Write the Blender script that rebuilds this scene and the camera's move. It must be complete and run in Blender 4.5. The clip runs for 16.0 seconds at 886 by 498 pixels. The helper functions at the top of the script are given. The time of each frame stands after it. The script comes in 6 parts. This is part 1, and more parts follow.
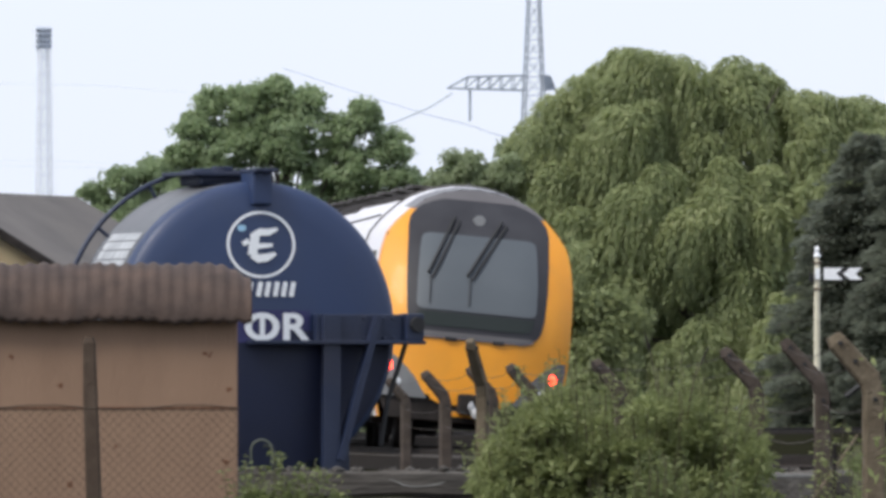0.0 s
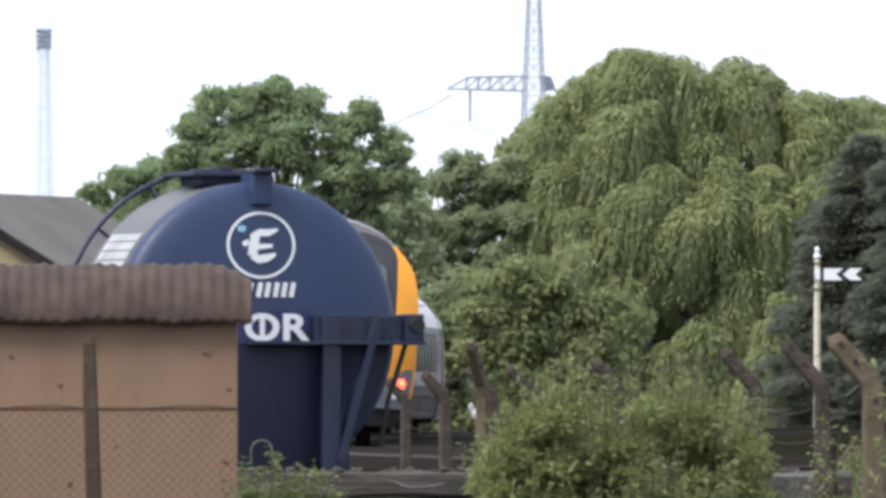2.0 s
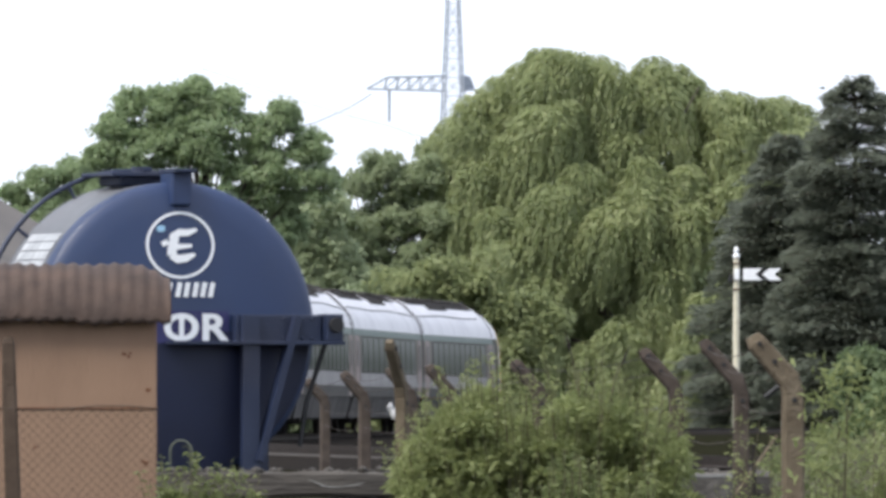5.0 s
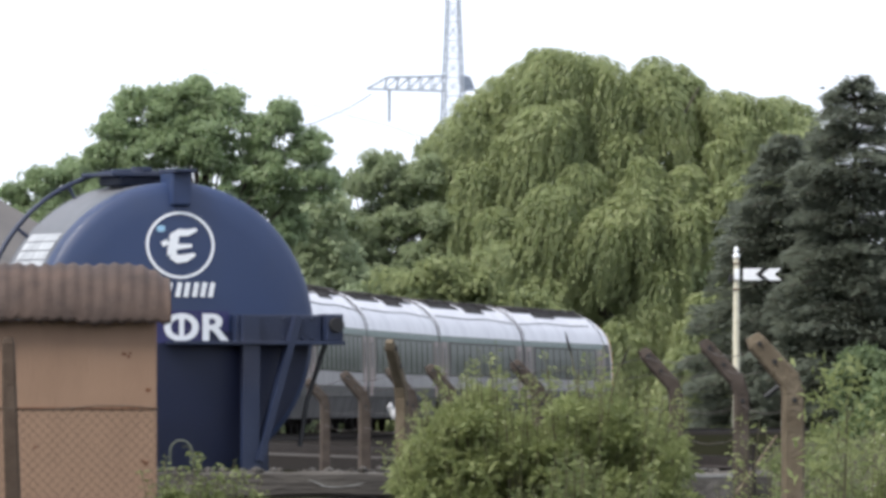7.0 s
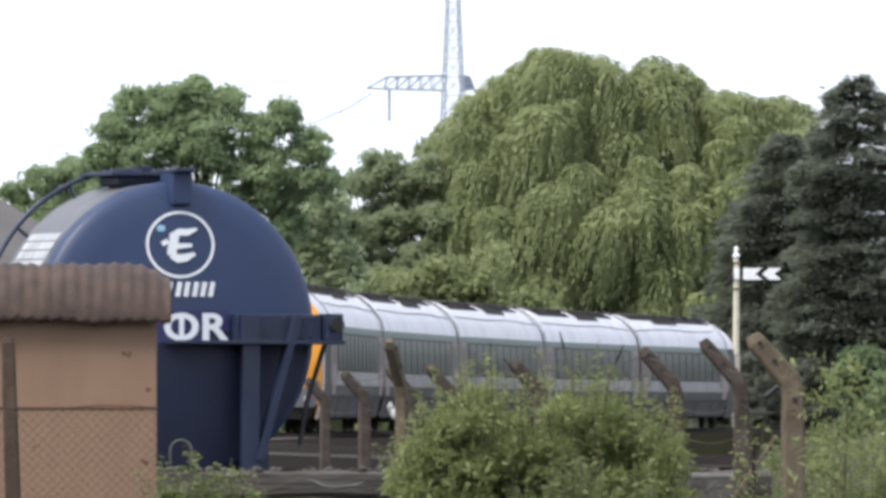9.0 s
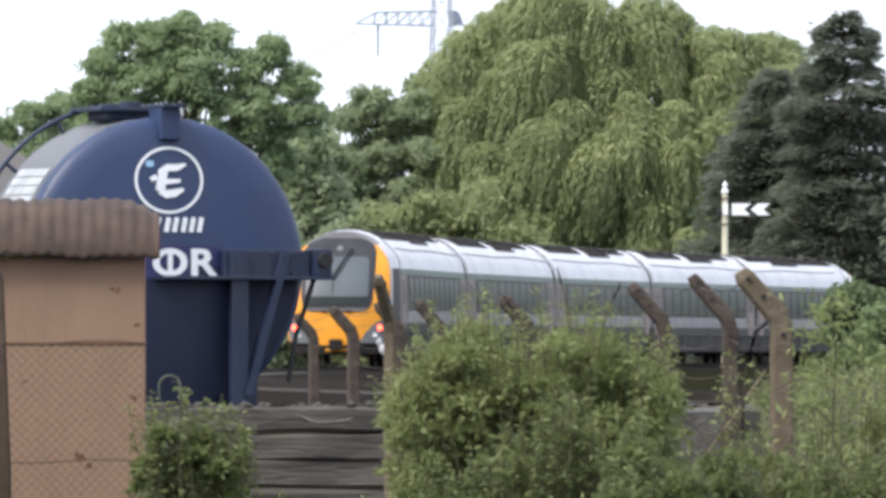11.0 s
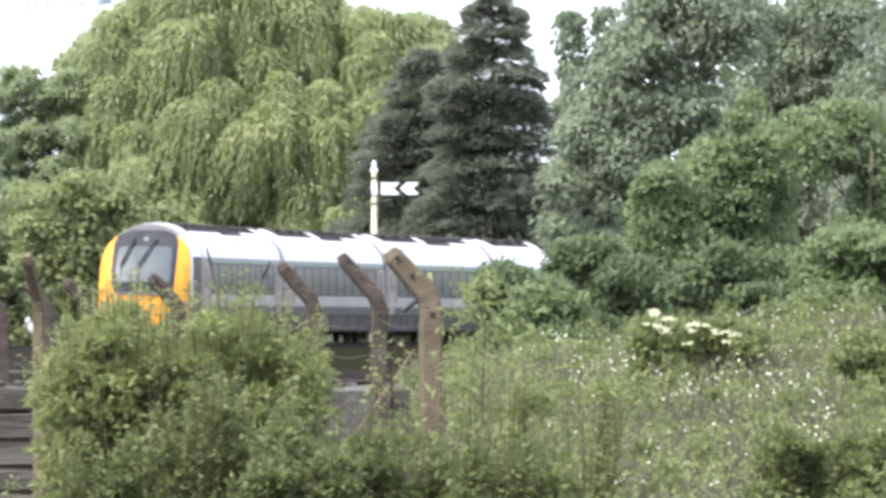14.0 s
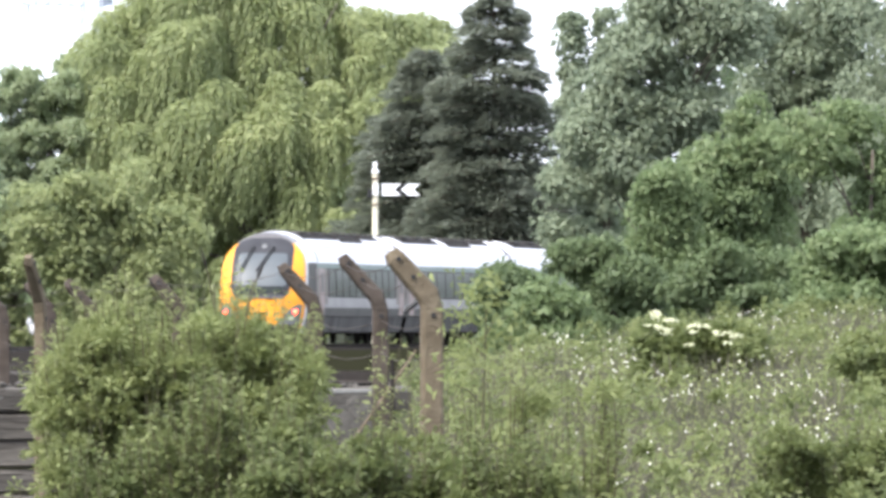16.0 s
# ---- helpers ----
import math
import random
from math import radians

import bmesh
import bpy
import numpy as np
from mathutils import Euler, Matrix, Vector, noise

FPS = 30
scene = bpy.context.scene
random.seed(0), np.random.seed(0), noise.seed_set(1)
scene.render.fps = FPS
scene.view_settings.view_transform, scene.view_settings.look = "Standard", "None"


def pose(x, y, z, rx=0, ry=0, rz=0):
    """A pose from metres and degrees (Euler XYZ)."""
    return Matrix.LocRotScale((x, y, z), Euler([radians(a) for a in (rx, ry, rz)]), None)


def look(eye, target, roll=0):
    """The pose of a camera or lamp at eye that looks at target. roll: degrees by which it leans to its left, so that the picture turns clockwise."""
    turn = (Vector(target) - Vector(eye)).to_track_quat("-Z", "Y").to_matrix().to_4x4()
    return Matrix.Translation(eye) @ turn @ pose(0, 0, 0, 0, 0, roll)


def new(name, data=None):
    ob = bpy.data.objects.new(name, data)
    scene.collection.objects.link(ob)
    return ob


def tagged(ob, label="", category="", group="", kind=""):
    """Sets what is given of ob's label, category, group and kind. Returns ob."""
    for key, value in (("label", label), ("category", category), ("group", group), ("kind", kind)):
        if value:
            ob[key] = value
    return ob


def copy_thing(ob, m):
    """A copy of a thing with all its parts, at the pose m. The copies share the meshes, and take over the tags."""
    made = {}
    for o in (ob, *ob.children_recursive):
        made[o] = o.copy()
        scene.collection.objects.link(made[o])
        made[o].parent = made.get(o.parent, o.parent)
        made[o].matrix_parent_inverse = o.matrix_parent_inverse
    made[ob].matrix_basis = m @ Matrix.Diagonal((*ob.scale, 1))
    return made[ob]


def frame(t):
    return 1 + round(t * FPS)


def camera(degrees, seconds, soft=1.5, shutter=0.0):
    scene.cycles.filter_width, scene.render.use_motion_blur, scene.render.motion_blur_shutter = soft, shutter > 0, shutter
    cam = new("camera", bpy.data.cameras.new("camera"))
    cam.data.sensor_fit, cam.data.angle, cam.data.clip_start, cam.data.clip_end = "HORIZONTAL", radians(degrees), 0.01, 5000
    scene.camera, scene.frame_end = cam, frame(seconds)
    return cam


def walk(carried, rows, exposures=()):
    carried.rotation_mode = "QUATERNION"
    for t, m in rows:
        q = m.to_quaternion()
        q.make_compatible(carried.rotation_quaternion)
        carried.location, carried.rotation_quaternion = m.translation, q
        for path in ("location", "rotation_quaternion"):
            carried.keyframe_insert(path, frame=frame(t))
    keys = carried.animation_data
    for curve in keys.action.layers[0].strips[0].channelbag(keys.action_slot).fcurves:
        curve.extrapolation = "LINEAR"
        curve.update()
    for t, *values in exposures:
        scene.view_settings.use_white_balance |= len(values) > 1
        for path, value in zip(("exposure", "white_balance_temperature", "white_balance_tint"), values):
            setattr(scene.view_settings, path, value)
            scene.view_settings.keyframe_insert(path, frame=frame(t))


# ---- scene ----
# ---------------------------------------------------------------- camera and pan
F = 20845.0                     # focal length in units of the picture's grid
EYE_Z = 1.6                     # the tripod's head over the near ground
RAIL = 1.1                      # rail level over the near ground
HORIZON = 732.0
cam = camera(math.degrees(2 * math.atan(784 / F)), 16.0, soft=3.6)

# time, bearing and height of the signal's finial in the picture
PAN = [(0, 1446, 439), (0.5, 1452, 439), (1, 1454, 439), (1.5, 1452, 439), (2, 1446, 440), (2.5, 1447, 440), (3, 1444, 440),
       (3.5, 1433, 440), (3.7, 1425, 440), (3.8, 1314, 440), (4, 1303, 440), (5.2, 1303, 440), (6.5, 1303, 440), (7, 1303, 440),
       (8, 1303, 440), (9.2, 1303, 439), (10.2, 1303, 430), (10.3, 1302, 423), (10.5, 1292, 387), (10.7, 1291, 378), (10.8, 1287, 358), (11, 1283, 325),
       (11.2, 1277, 313), (11.5, 1239, 312), (11.8, 1222, 311), (12, 1203, 309), (12.1, 1187, 305), (12.2, 1097, 296),
       (12.5, 1030, 291), (12.6, 994, 290), (12.8, 978, 290), (12.9, 960, 289), (13, 896, 289), (13.1, 830, 288), (13.3, 774, 288), (13.5, 764, 287),
       (13.65, 752, 287), (13.8, 680, 288), (14, 662, 288), (14.5, 665, 289), (15, 665, 290), (15.5, 665, 290), (16, 664, 290)]


def aim(px, py):
    yaw = math.degrees(math.atan((px - 784) / F))
    pitch = math.degrees(math.atan(((HORIZON - 439) - (441 - py)) / F))
    return pose(0, 0, EYE_Z, 90 + pitch, 0, yaw)


walk(cam, [(t, aim(px, py)) for t, px, py in PAN],
     exposures=[(0, -0.15), (1.0, 0.05), (3.0, 0.2), (8.0, 0.25), (10.3, 0.25), (11.0, 0.40), (11.5, 0.61), (12.5, 0.82), (13.3, 1.0), (14.2, 1.14), (16, 1.14)])


def P(u, v, d):
    """A place d metres off, by its bearing and height in the opening view."""
    return Vector(((u - 1446) * d / F, d, EYE_Z + (HORIZON - v) * d / F))


# ---------------------------------------------------------------- daylight
world = bpy.data.worlds.new("overcast_sky")
scene.world = world
world.use_nodes = True
wn, wl = world.node_tree.nodes, world.node_tree.links
sky = wn.new("ShaderNodeTexSky")
sky.sky_type = "NISHITA"
sky.sun_disc = False
sky.sun_elevation, sky.sun_rotation = radians(50), radians(231)
sky.air_density, sky.dust_density, sky.ozone_density = 1.0, 1.0, 1.5
# an even layer of bright cloud under the sky
cloud = wn.new("ShaderNodeMix")
cloud.data_type = "RGBA"
cloud.inputs["Factor"].default_value = 0.85
cloud.inputs["B"].default_value = (8.3, 8.9, 10.3, 1)
wn["Background"].inputs["Strength"].default_value = 0.124
wl.new(sky.outputs[0], cloud.inputs["A"])
wl.new(cloud.outputs["Result"], wn["Background"].inputs["Color"])

sun = new("sun", bpy.data.lights.new("sun", "SUN"))
sun.data.energy, sun.data.angle, sun.data.color = 3.45, radians(24), (1.0, 0.95, 0.88)
sun.matrix_world = look((-0.50 * 60, -0.40 * 60, 0.77 * 60), (0, 0, 0))


# ---------------------------------------------------------------- materials
def material(name, c1, c2=None, rough=0.7, metal=0.0, scale=3.0, detail=5.0, bump=0.0, bump_scale=40.0, stain=None, stain_amount=0.4, stain_scale=0.8, coat=0.0, stretch=(1, 1, 1), spec=0.5):
    m = bpy.data.materials.new(name)
    m.use_nodes = True
    n, l = m.node_tree.nodes, m.node_tree.links
    b = n["Principled BSDF"]
    b.inputs["Roughness"].default_value, b.inputs["Metallic"].default_value = rough, metal
    b.inputs["Coat Weight"].default_value = coat
    b.inputs["Specular IOR Level"].default_value = spec
    co = n.new("ShaderNodeTexCoord")
    mp = n.new("ShaderNodeMapping")
    mp.inputs["Scale"].default_value = stretch
    l.new(co.outputs["Object"], mp.inputs["Vector"])
    t = n.new("ShaderNodeTexNoise")
    t.inputs["Scale"].default_value, t.inputs["Detail"].default_value = scale, detail
    l.new(mp.outputs[0], t.inputs["Vector"])
    r = n.new("ShaderNodeValToRGB")
    r.color_ramp.elements[0].position, r.color_ramp.elements[1].position = 0.3, 0.7
    r.color_ramp.elements[0].color, r.color_ramp.elements[1].color = (*c1, 1), (*(c2 or c1), 1)
    l.new(t.outputs["Fac"], r.inputs["Fac"])
    out = r.outputs[0]
    if stain:
        t2 = n.new("ShaderNodeTexNoise")
        t2.inputs["Scale"].default_value, t2.inputs["Detail"].default_value = stain_scale, 8
        l.new(mp.outputs[0], t2.inputs["Vector"])
        r2 = n.new("ShaderNodeMapRange")
        r2.inputs["From Min"].default_value, r2.inputs["From Max"].default_value = 0.45, 0.72
        r2.inputs["To Max"].default_value = stain_amount
        l.new(t2.outputs["Fac"], r2.inputs["Value"])
        mx = n.new("ShaderNodeMix")
        mx.data_type = "RGBA"
        l.new(r2.outputs[0], mx.inputs["Factor"])
        l.new(out, mx.inputs["A"])
        mx.inputs["B"].default_value = (*stain, 1)
        out = mx.outputs["Result"]
    l.new(out, b.inputs["Base Color"])
    if bump:
        t3 = n.new("ShaderNodeTexNoise")
        t3.inputs["Scale"].default_value, t3.inputs["Detail"].default_value = bump_scale, 6
        l.new(mp.outputs[0], t3.inputs["Vector"])
        bp = n.new("ShaderNodeBump")
        bp.inputs["Strength"].default_value, bp.inputs["Distance"].default_value = bump, 0.02
        l.new(t3.outputs["Fac"], bp.inputs["Height"])
        l.new(bp.outputs[0], b.inputs["Normal"])
    return m


def leaf_material(name, dark, mid, light, patch_scale=0.25, clear=0.35):
    """Leaves: a colour of its own for each leaf, broad patches of growth, light through the blade."""
    m = bpy.data.materials.new(name)
    m.use_nodes = True
    n, l = m.node_tree.nodes, m.node_tree.links
    b = n["Principled BSDF"]
    b.inputs["Roughness"].default_value = 0.55
    b.inputs["Specular IOR Level"].default_value = 0.35
    g = n.new("ShaderNodeNewGeometry")
    r = n.new("ShaderNodeValToRGB")
    e = r.color_ramp.elements
    e[0].color, e[1].color = (*dark, 1), (*light, 1)
    k = e.new(0.55)
    k.color = (*mid, 1)
    co = n.new("ShaderNodeTexCoord")
    t = n.new("ShaderNodeTexNoise")
    t.inputs["Scale"].default_value, t.inputs["Detail"].default_value = patch_scale, 3
    l.new(co.outputs["Object"], t.inputs["Vector"])
    a = n.new("ShaderNodeMath")
    a.operation = "MULTIPLY_ADD"
    a.inputs[1].default_value, a.inputs[2].default_value = 0.36, 0.075
    l.new(g.outputs["Random Per Island"], a.inputs[0])
    c = n.new("ShaderNodeMath")
    c.operation = "MULTIPLY_ADD"
    c.inputs[1].default_value = 0.9
    c2 = n.new("ShaderNodeMath")
    c2.operation = "SUBTRACT"
    c2.inputs[1].default_value = 0.22
    l.new(t.outputs["Fac"], c.inputs[0])
    l.new(a.outputs[0], c.inputs[2])
    l.new(c.outputs[0], c2.inputs[0])
    l.new(c2.outputs[0], r.inputs["Fac"])
    l.new(r.outputs[0], b.inputs["Base Color"])
    tr = n.new("ShaderNodeBsdfTranslucent")
    l.new(r.outputs[0], tr.inputs["Color"])
    mx = n.new("ShaderNodeMixShader")
    mx.inputs[0].default_value = clear
    l.new(b.outputs[0], mx.inputs[1])
    l.new(tr.outputs[0], mx.inputs[2])
    l.new(mx.outputs[0], n["Material Output"].inputs["Surface"])
    return m


def glow(name, colour, strength):
    m = bpy.data.materials.new(name)
    m.use_nodes = True
    b = m.node_tree.nodes["Principled BSDF"]
    b.inputs["Base Color"].default_value = (*colour, 1)
    b.inputs["Emission Color"].default_value = (*colour, 1)
    b.inputs["Emission Strength"].default_value = strength
    return m


TAN = material("tan_painted_render", (0.248, 0.160, 0.109), (0.298, 0.196, 0.134), 0.85, scale=2.2, bump=0.35, bump_scale=60, stain=(0.13, 0.08, 0.054), stain_amount=0.4, stain_scale=2.0, stretch=(1, 1, 0.35), spec=0.2)
RUST_ROOF = material("rusty_corrugated_iron", (0.046, 0.030, 0.024), (0.073, 0.049, 0.039), 0.8, 0.1, scale=9, bump=0.3, bump_scale=50, stain=(0.16, 0.10, 0.07), stain_amount=0.3, stain_scale=4)
RUST = material("rust_spot", (0.09, 0.035, 0.02), (0.16, 0.07, 0.03), 0.9, scale=40)
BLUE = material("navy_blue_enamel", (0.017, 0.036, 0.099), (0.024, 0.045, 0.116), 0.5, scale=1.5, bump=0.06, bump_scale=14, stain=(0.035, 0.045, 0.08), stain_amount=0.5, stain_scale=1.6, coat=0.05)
BLUE_LOW = material("darker_navy_enamel", (0.007, 0.012, 0.040), (0.011, 0.017, 0.050), 0.55, scale=1.5, bump=0.06, bump_scale=14, stain=(0.014, 0.016, 0.03), stain_amount=0.5, stain_scale=1.6)
BLUE_DARK = material("dark_blue_iron", (0.012, 0.02, 0.05), (0.02, 0.03, 0.065), 0.5, scale=6, bump=0.15, stain=(0.03, 0.025, 0.03), stain_amount=0.4, stain_scale=3)
BLUE_PANEL = material("violet_blue_panel", (0.02, 0.02, 0.09), (0.03, 0.03, 0.12), 0.45, scale=3)
SILVER_TANK = material("weathered_silver_sheet", (0.115, 0.122, 0.135), (0.175, 0.180, 0.195), 0.6, 0.1, scale=3, bump=0.1, stain=(0.2, 0.2, 0.22), stain_amount=0.5, stain_scale=2)
WHITE = material("white_paint", (0.78, 0.8, 0.82), (0.84, 0.85, 0.86), 0.5, scale=8)
FADED_WHITE = material("faded_white_paint", (0.30, 0.315, 0.335), (0.50, 0.52, 0.54), 0.6, scale=5, stain=(0.25, 0.26, 0.28), stain_amount=0.6, stain_scale=4, stretch=(1, 3, 1))
PALE_BLUE = material("pale_blue_paint", (0.25, 0.45, 0.62), (0.3, 0.5, 0.66), 0.5)
BLACK = material("black_rubber", (0.012, 0.012, 0.013), (0.02, 0.02, 0.022), 0.7, scale=10)
YELLOW = material("warning_yellow_paint", (0.74, 0.285, 0.009), (0.79, 0.315, 0.012), 0.5, scale=1.2, stain=(0.5, 0.24, 0.03), stain_amount=0.3, stain_scale=2, coat=0.08)
CAB_GREY = material("dark_grey_cab_surround", (0.028, 0.028, 0.033), (0.042, 0.042, 0.048), 0.5, scale=2, coat=0.0, spec=0.2)
HOOD_GREY = material("brushed_grey_hood", (0.085, 0.078, 0.080), (0.125, 0.116, 0.118), 0.42, scale=1.5, coat=0.15)
CAB_GLASS = material("tinted_windscreen", (0.075, 0.086, 0.098), (0.095, 0.108, 0.12), 0.42, scale=0.8, coat=0.0, spec=0.3)
TRAIN_SILVER = material("silver_train_roof", (0.66, 0.645, 0.67), (0.74, 0.725, 0.75), 0.42, 0.12, scale=0.7, stain=(0.40, 0.38, 0.42), stain_amount=0.35, stain_scale=0.6)
TRAIN_GREY = material("grey_train_side", (0.105, 0.104, 0.098), (0.138, 0.134, 0.125), 0.85, 0.0, spec=0.15, scale=0.8, stain=(0.12, 0.11, 0.1), stain_amount=0.5, stain_scale=0.7)
TRAIN_CANT = material("green_grey_cantrail", (0.17, 0.22, 0.195), (0.22, 0.26, 0.235), 0.6, 0.0, scale=1)
TRAIN_STRIPE = material("pale_grey_stripe", (0.33, 0.32, 0.315), (0.40, 0.385, 0.375), 0.8, scale=1, spec=0.15)
TRAIN_DOOR = material("pinkish_grey_door", (0.30, 0.225, 0.205), (0.35, 0.265, 0.24), 0.5, scale=1)
TRAIN_VESTIBULE = material("warm_grey_panel", (0.19, 0.165, 0.15), (0.235, 0.205, 0.185), 0.6, scale=1, stain=(0.14, 0.12, 0.105), stain_amount=0.4, stain_scale=0.8)
TRAIN_GLASS = material("dark_train_window", (0.016, 0.022, 0.020), (0.026, 0.032, 0.030), 0.3, scale=0.5, spec=0.25)
TRAIN_SKIRT = material("dirty_grey_underframe", (0.085, 0.08, 0.078), (0.13, 0.125, 0.12), 0.8, scale=1.5, stain=(0.04, 0.037, 0.035), stain_amount=0.7, stain_scale=1.2, spec=0.2)
UNDER = material("black_running_gear", (0.018, 0.016, 0.015), (0.035, 0.03, 0.028), 0.85, scale=3, spec=0.1)
LAMP_GREY = material("dull_lamp_glass", (0.12, 0.125, 0.13), (0.15, 0.155, 0.16), 0.65, scale=4)
POST_BROWN = material("brown_stained_concrete", (0.062, 0.044, 0.033), (0.11, 0.082, 0.062), 0.9, scale=7, bump=0.5, bump_scale=50, stain=(0.05, 0.035, 0.025), stain_amount=0.6, stain_scale=4, spec=0.15)
POST_TAN = material("tan_lichened_concrete", (0.115, 0.09, 0.062), (0.20, 0.165, 0.118), 0.9, scale=7, bump=0.6, bump_scale=50, stain=(0.06, 0.045, 0.03), stain_amount=0.6, stain_scale=5, spec=0.15)
LENS = material("lamp_lens", (0.5, 0.52, 0.54), (0.6, 0.62, 0.64), 0.15, scale=4)
TAIL = glow("red_tail_lamp", (1.0, 0.045, 0.02), 13.0)
CONCRETE = material("weathered_concrete", (0.060, 0.048, 0.041), (0.108, 0.087, 0.073), 0.9, scale=8, bump=0.5, bump_scale=60, stain=(0.04, 0.03, 0.02), stain_amount=0.6, stain_scale=5, spec=0.15)
PALE_CONCRETE = material("pale_lichened_concrete", (0.17, 0.135, 0.095), (0.26, 0.21, 0.155), 0.9, scale=9, bump=0.5, bump_scale=60, stain=(0.11, 0.085, 0.06), stain_amount=0.6, stain_scale=6)
SLEEPER = material("weathered_grey_timber", (0.052, 0.048, 0.045), (0.148, 0.136, 0.123), 0.9, scale=5, bump=0.7, bump_scale=30, stain=(0.05, 0.045, 0.04), stain_amount=0.7, stain_scale=3, stretch=(0.25, 1, 1.6), spec=0.1)
RUBBLE = material("pale_rubble", (0.055, 0.051, 0.046), (0.125, 0.117, 0.108), 0.95, scale=14, bump=0.6, spec=0.1)
WIRE = material("rusted_wire", (0.05, 0.035, 0.025), (0.09, 0.065, 0.045), 0.6, 0.5, scale=20)
RAIL_RUST = material("dark_rusted_rail", (0.026, 0.021, 0.018), (0.048, 0.038, 0.032), 0.8, 0.1, scale=3, bump=0.2, spec=0.15)
STEEL = material("rusty_rail_steel", (0.12, 0.08, 0.06), (0.2, 0.15, 0.12), 0.6, 0.4, scale=4)
LATTICE = material("galvanised_lattice_steel", (0.36, 0.41, 0.48), (0.42, 0.46, 0.53), 0.6, 0.3, scale=0.4)
# Far steel paled almost to white: the haze is put into its colour.
HAZE_LATTICE = material("haze_paled_steel", (0.78, 0.82, 0.88), (0.82, 0.86, 0.92), 0.8, 0.0, scale=0.2)
ROOF_GREY = material("grey_fibre_cement_roof", (0.12, 0.112, 0.108), (0.165, 0.152, 0.145), 0.9, scale=0.5, stain=(0.12, 0.11, 0.1), stain_amount=0.5, stain_scale=0.25, bump=0.3, bump_scale=5, spec=0.2)
CREAM = material("cream_gable_render", (0.5, 0.4, 0.24), (0.56, 0.46, 0.29), 0.85, scale=0.6)
CREAM_POST = material("cream_signal_paint", (0.6, 0.56, 0.42), (0.7, 0.66, 0.52), 0.6, scale=2, stain=(0.35, 0.3, 0.2), stain_amount=0.4, stain_scale=3)
# Soil and ballast darkened: shade under train and weeds put into their colour.
SOIL = material("grassy_soil", (0.012, 0.013, 0.008), (0.023, 0.023, 0.013), 0.95, scale=0.7, bump=0.8, bump_scale=8, stain=(0.018, 0.016, 0.012), stain_amount=0.6, stain_scale=0.15, spec=0.0)
BALLAST = material("track_ballast", (0.015, 0.014, 0.013), (0.032, 0.029, 0.027), 0.95, scale=14, bump=1.0, bump_scale=30, stain=(0.025, 0.02, 0.017), stain_amount=0.6, stain_scale=0.6, spec=0.0)
BARK = material("grey_brown_bark", (0.06, 0.048, 0.038), (0.12, 0.1, 0.08), 0.9, scale=6, bump=0.8, bump_scale=14, stretch=(1, 1, 0.2))
STEM = material("green_brown_stem", (0.07, 0.065, 0.035), (0.11, 0.10, 0.05), 0.85, scale=20)
# Tree, far, hedge and willow leaves: distance haze put into pale base colours.
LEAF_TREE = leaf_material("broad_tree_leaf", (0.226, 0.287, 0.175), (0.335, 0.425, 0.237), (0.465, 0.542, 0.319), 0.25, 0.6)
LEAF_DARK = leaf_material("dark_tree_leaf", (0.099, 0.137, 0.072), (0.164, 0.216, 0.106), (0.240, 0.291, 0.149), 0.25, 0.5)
LEAF_FAR_HAZE = leaf_material("far_tree_leaf_hazed", (0.239, 0.284, 0.178), (0.349, 0.410, 0.246), (0.437, 0.493, 0.300), 0.25, 0.6)
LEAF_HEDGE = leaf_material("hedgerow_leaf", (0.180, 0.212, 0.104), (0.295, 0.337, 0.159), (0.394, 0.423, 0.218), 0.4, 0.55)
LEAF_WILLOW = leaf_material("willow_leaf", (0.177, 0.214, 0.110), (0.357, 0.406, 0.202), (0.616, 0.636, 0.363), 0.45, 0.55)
LEAF_FIR = leaf_material("conifer_needle", (0.120, 0.135, 0.111), (0.172, 0.194, 0.149), (0.234, 0.253, 0.185), 0.3, 0.5)
LEAF_GREY = leaf_material("grey_green_leaf", (0.183, 0.223, 0.155), (0.280, 0.330, 0.227), (0.354, 0.401, 0.282), 0.3, 0.5)
LEAF_BRIGHT = leaf_material("bright_green_leaf", (0.110, 0.161, 0.076), (0.208, 0.271, 0.129), (0.343, 0.382, 0.218), 0.5, 0.5)
LEAF_BUSH = leaf_material("near_shrub_leaf", (0.136, 0.164, 0.059), (0.266, 0.304, 0.125), (0.393, 0.419, 0.211), 2.6, 0.5)
LEAF_NETTLE = leaf_material("fresh_weed_leaf", (0.090, 0.116, 0.049), (0.190, 0.225, 0.087), (0.333, 0.345, 0.159), 1.5, 0.45)
LEAF_GRASS = leaf_material("tall_grass_blade", (0.086, 0.083, 0.055), (0.136, 0.128, 0.087), (0.211, 0.189, 0.147), 0.6, 0.45)
HOSE = material("pale_grey_hose", (0.045, 0.055, 0.045), (0.12, 0.135, 0.11), 0.7, scale=12)
HOSE_PALE = material("dirty_pale_plastic", (0.13, 0.13, 0.125), (0.21, 0.21, 0.2), 0.7, scale=25)
SCRAP = material("grey_white_plastic", (0.38, 0.38, 0.39), (0.5, 0.5, 0.5), 0.5, scale=20)
PETAL = material("white_petal", (0.76, 0.74, 0.62), (0.84, 0.82, 0.72), 0.7)
PETAL_CREAM = material("cream_elder_blossom", (0.68, 0.69, 0.44), (0.80, 0.80, 0.58), 0.7)


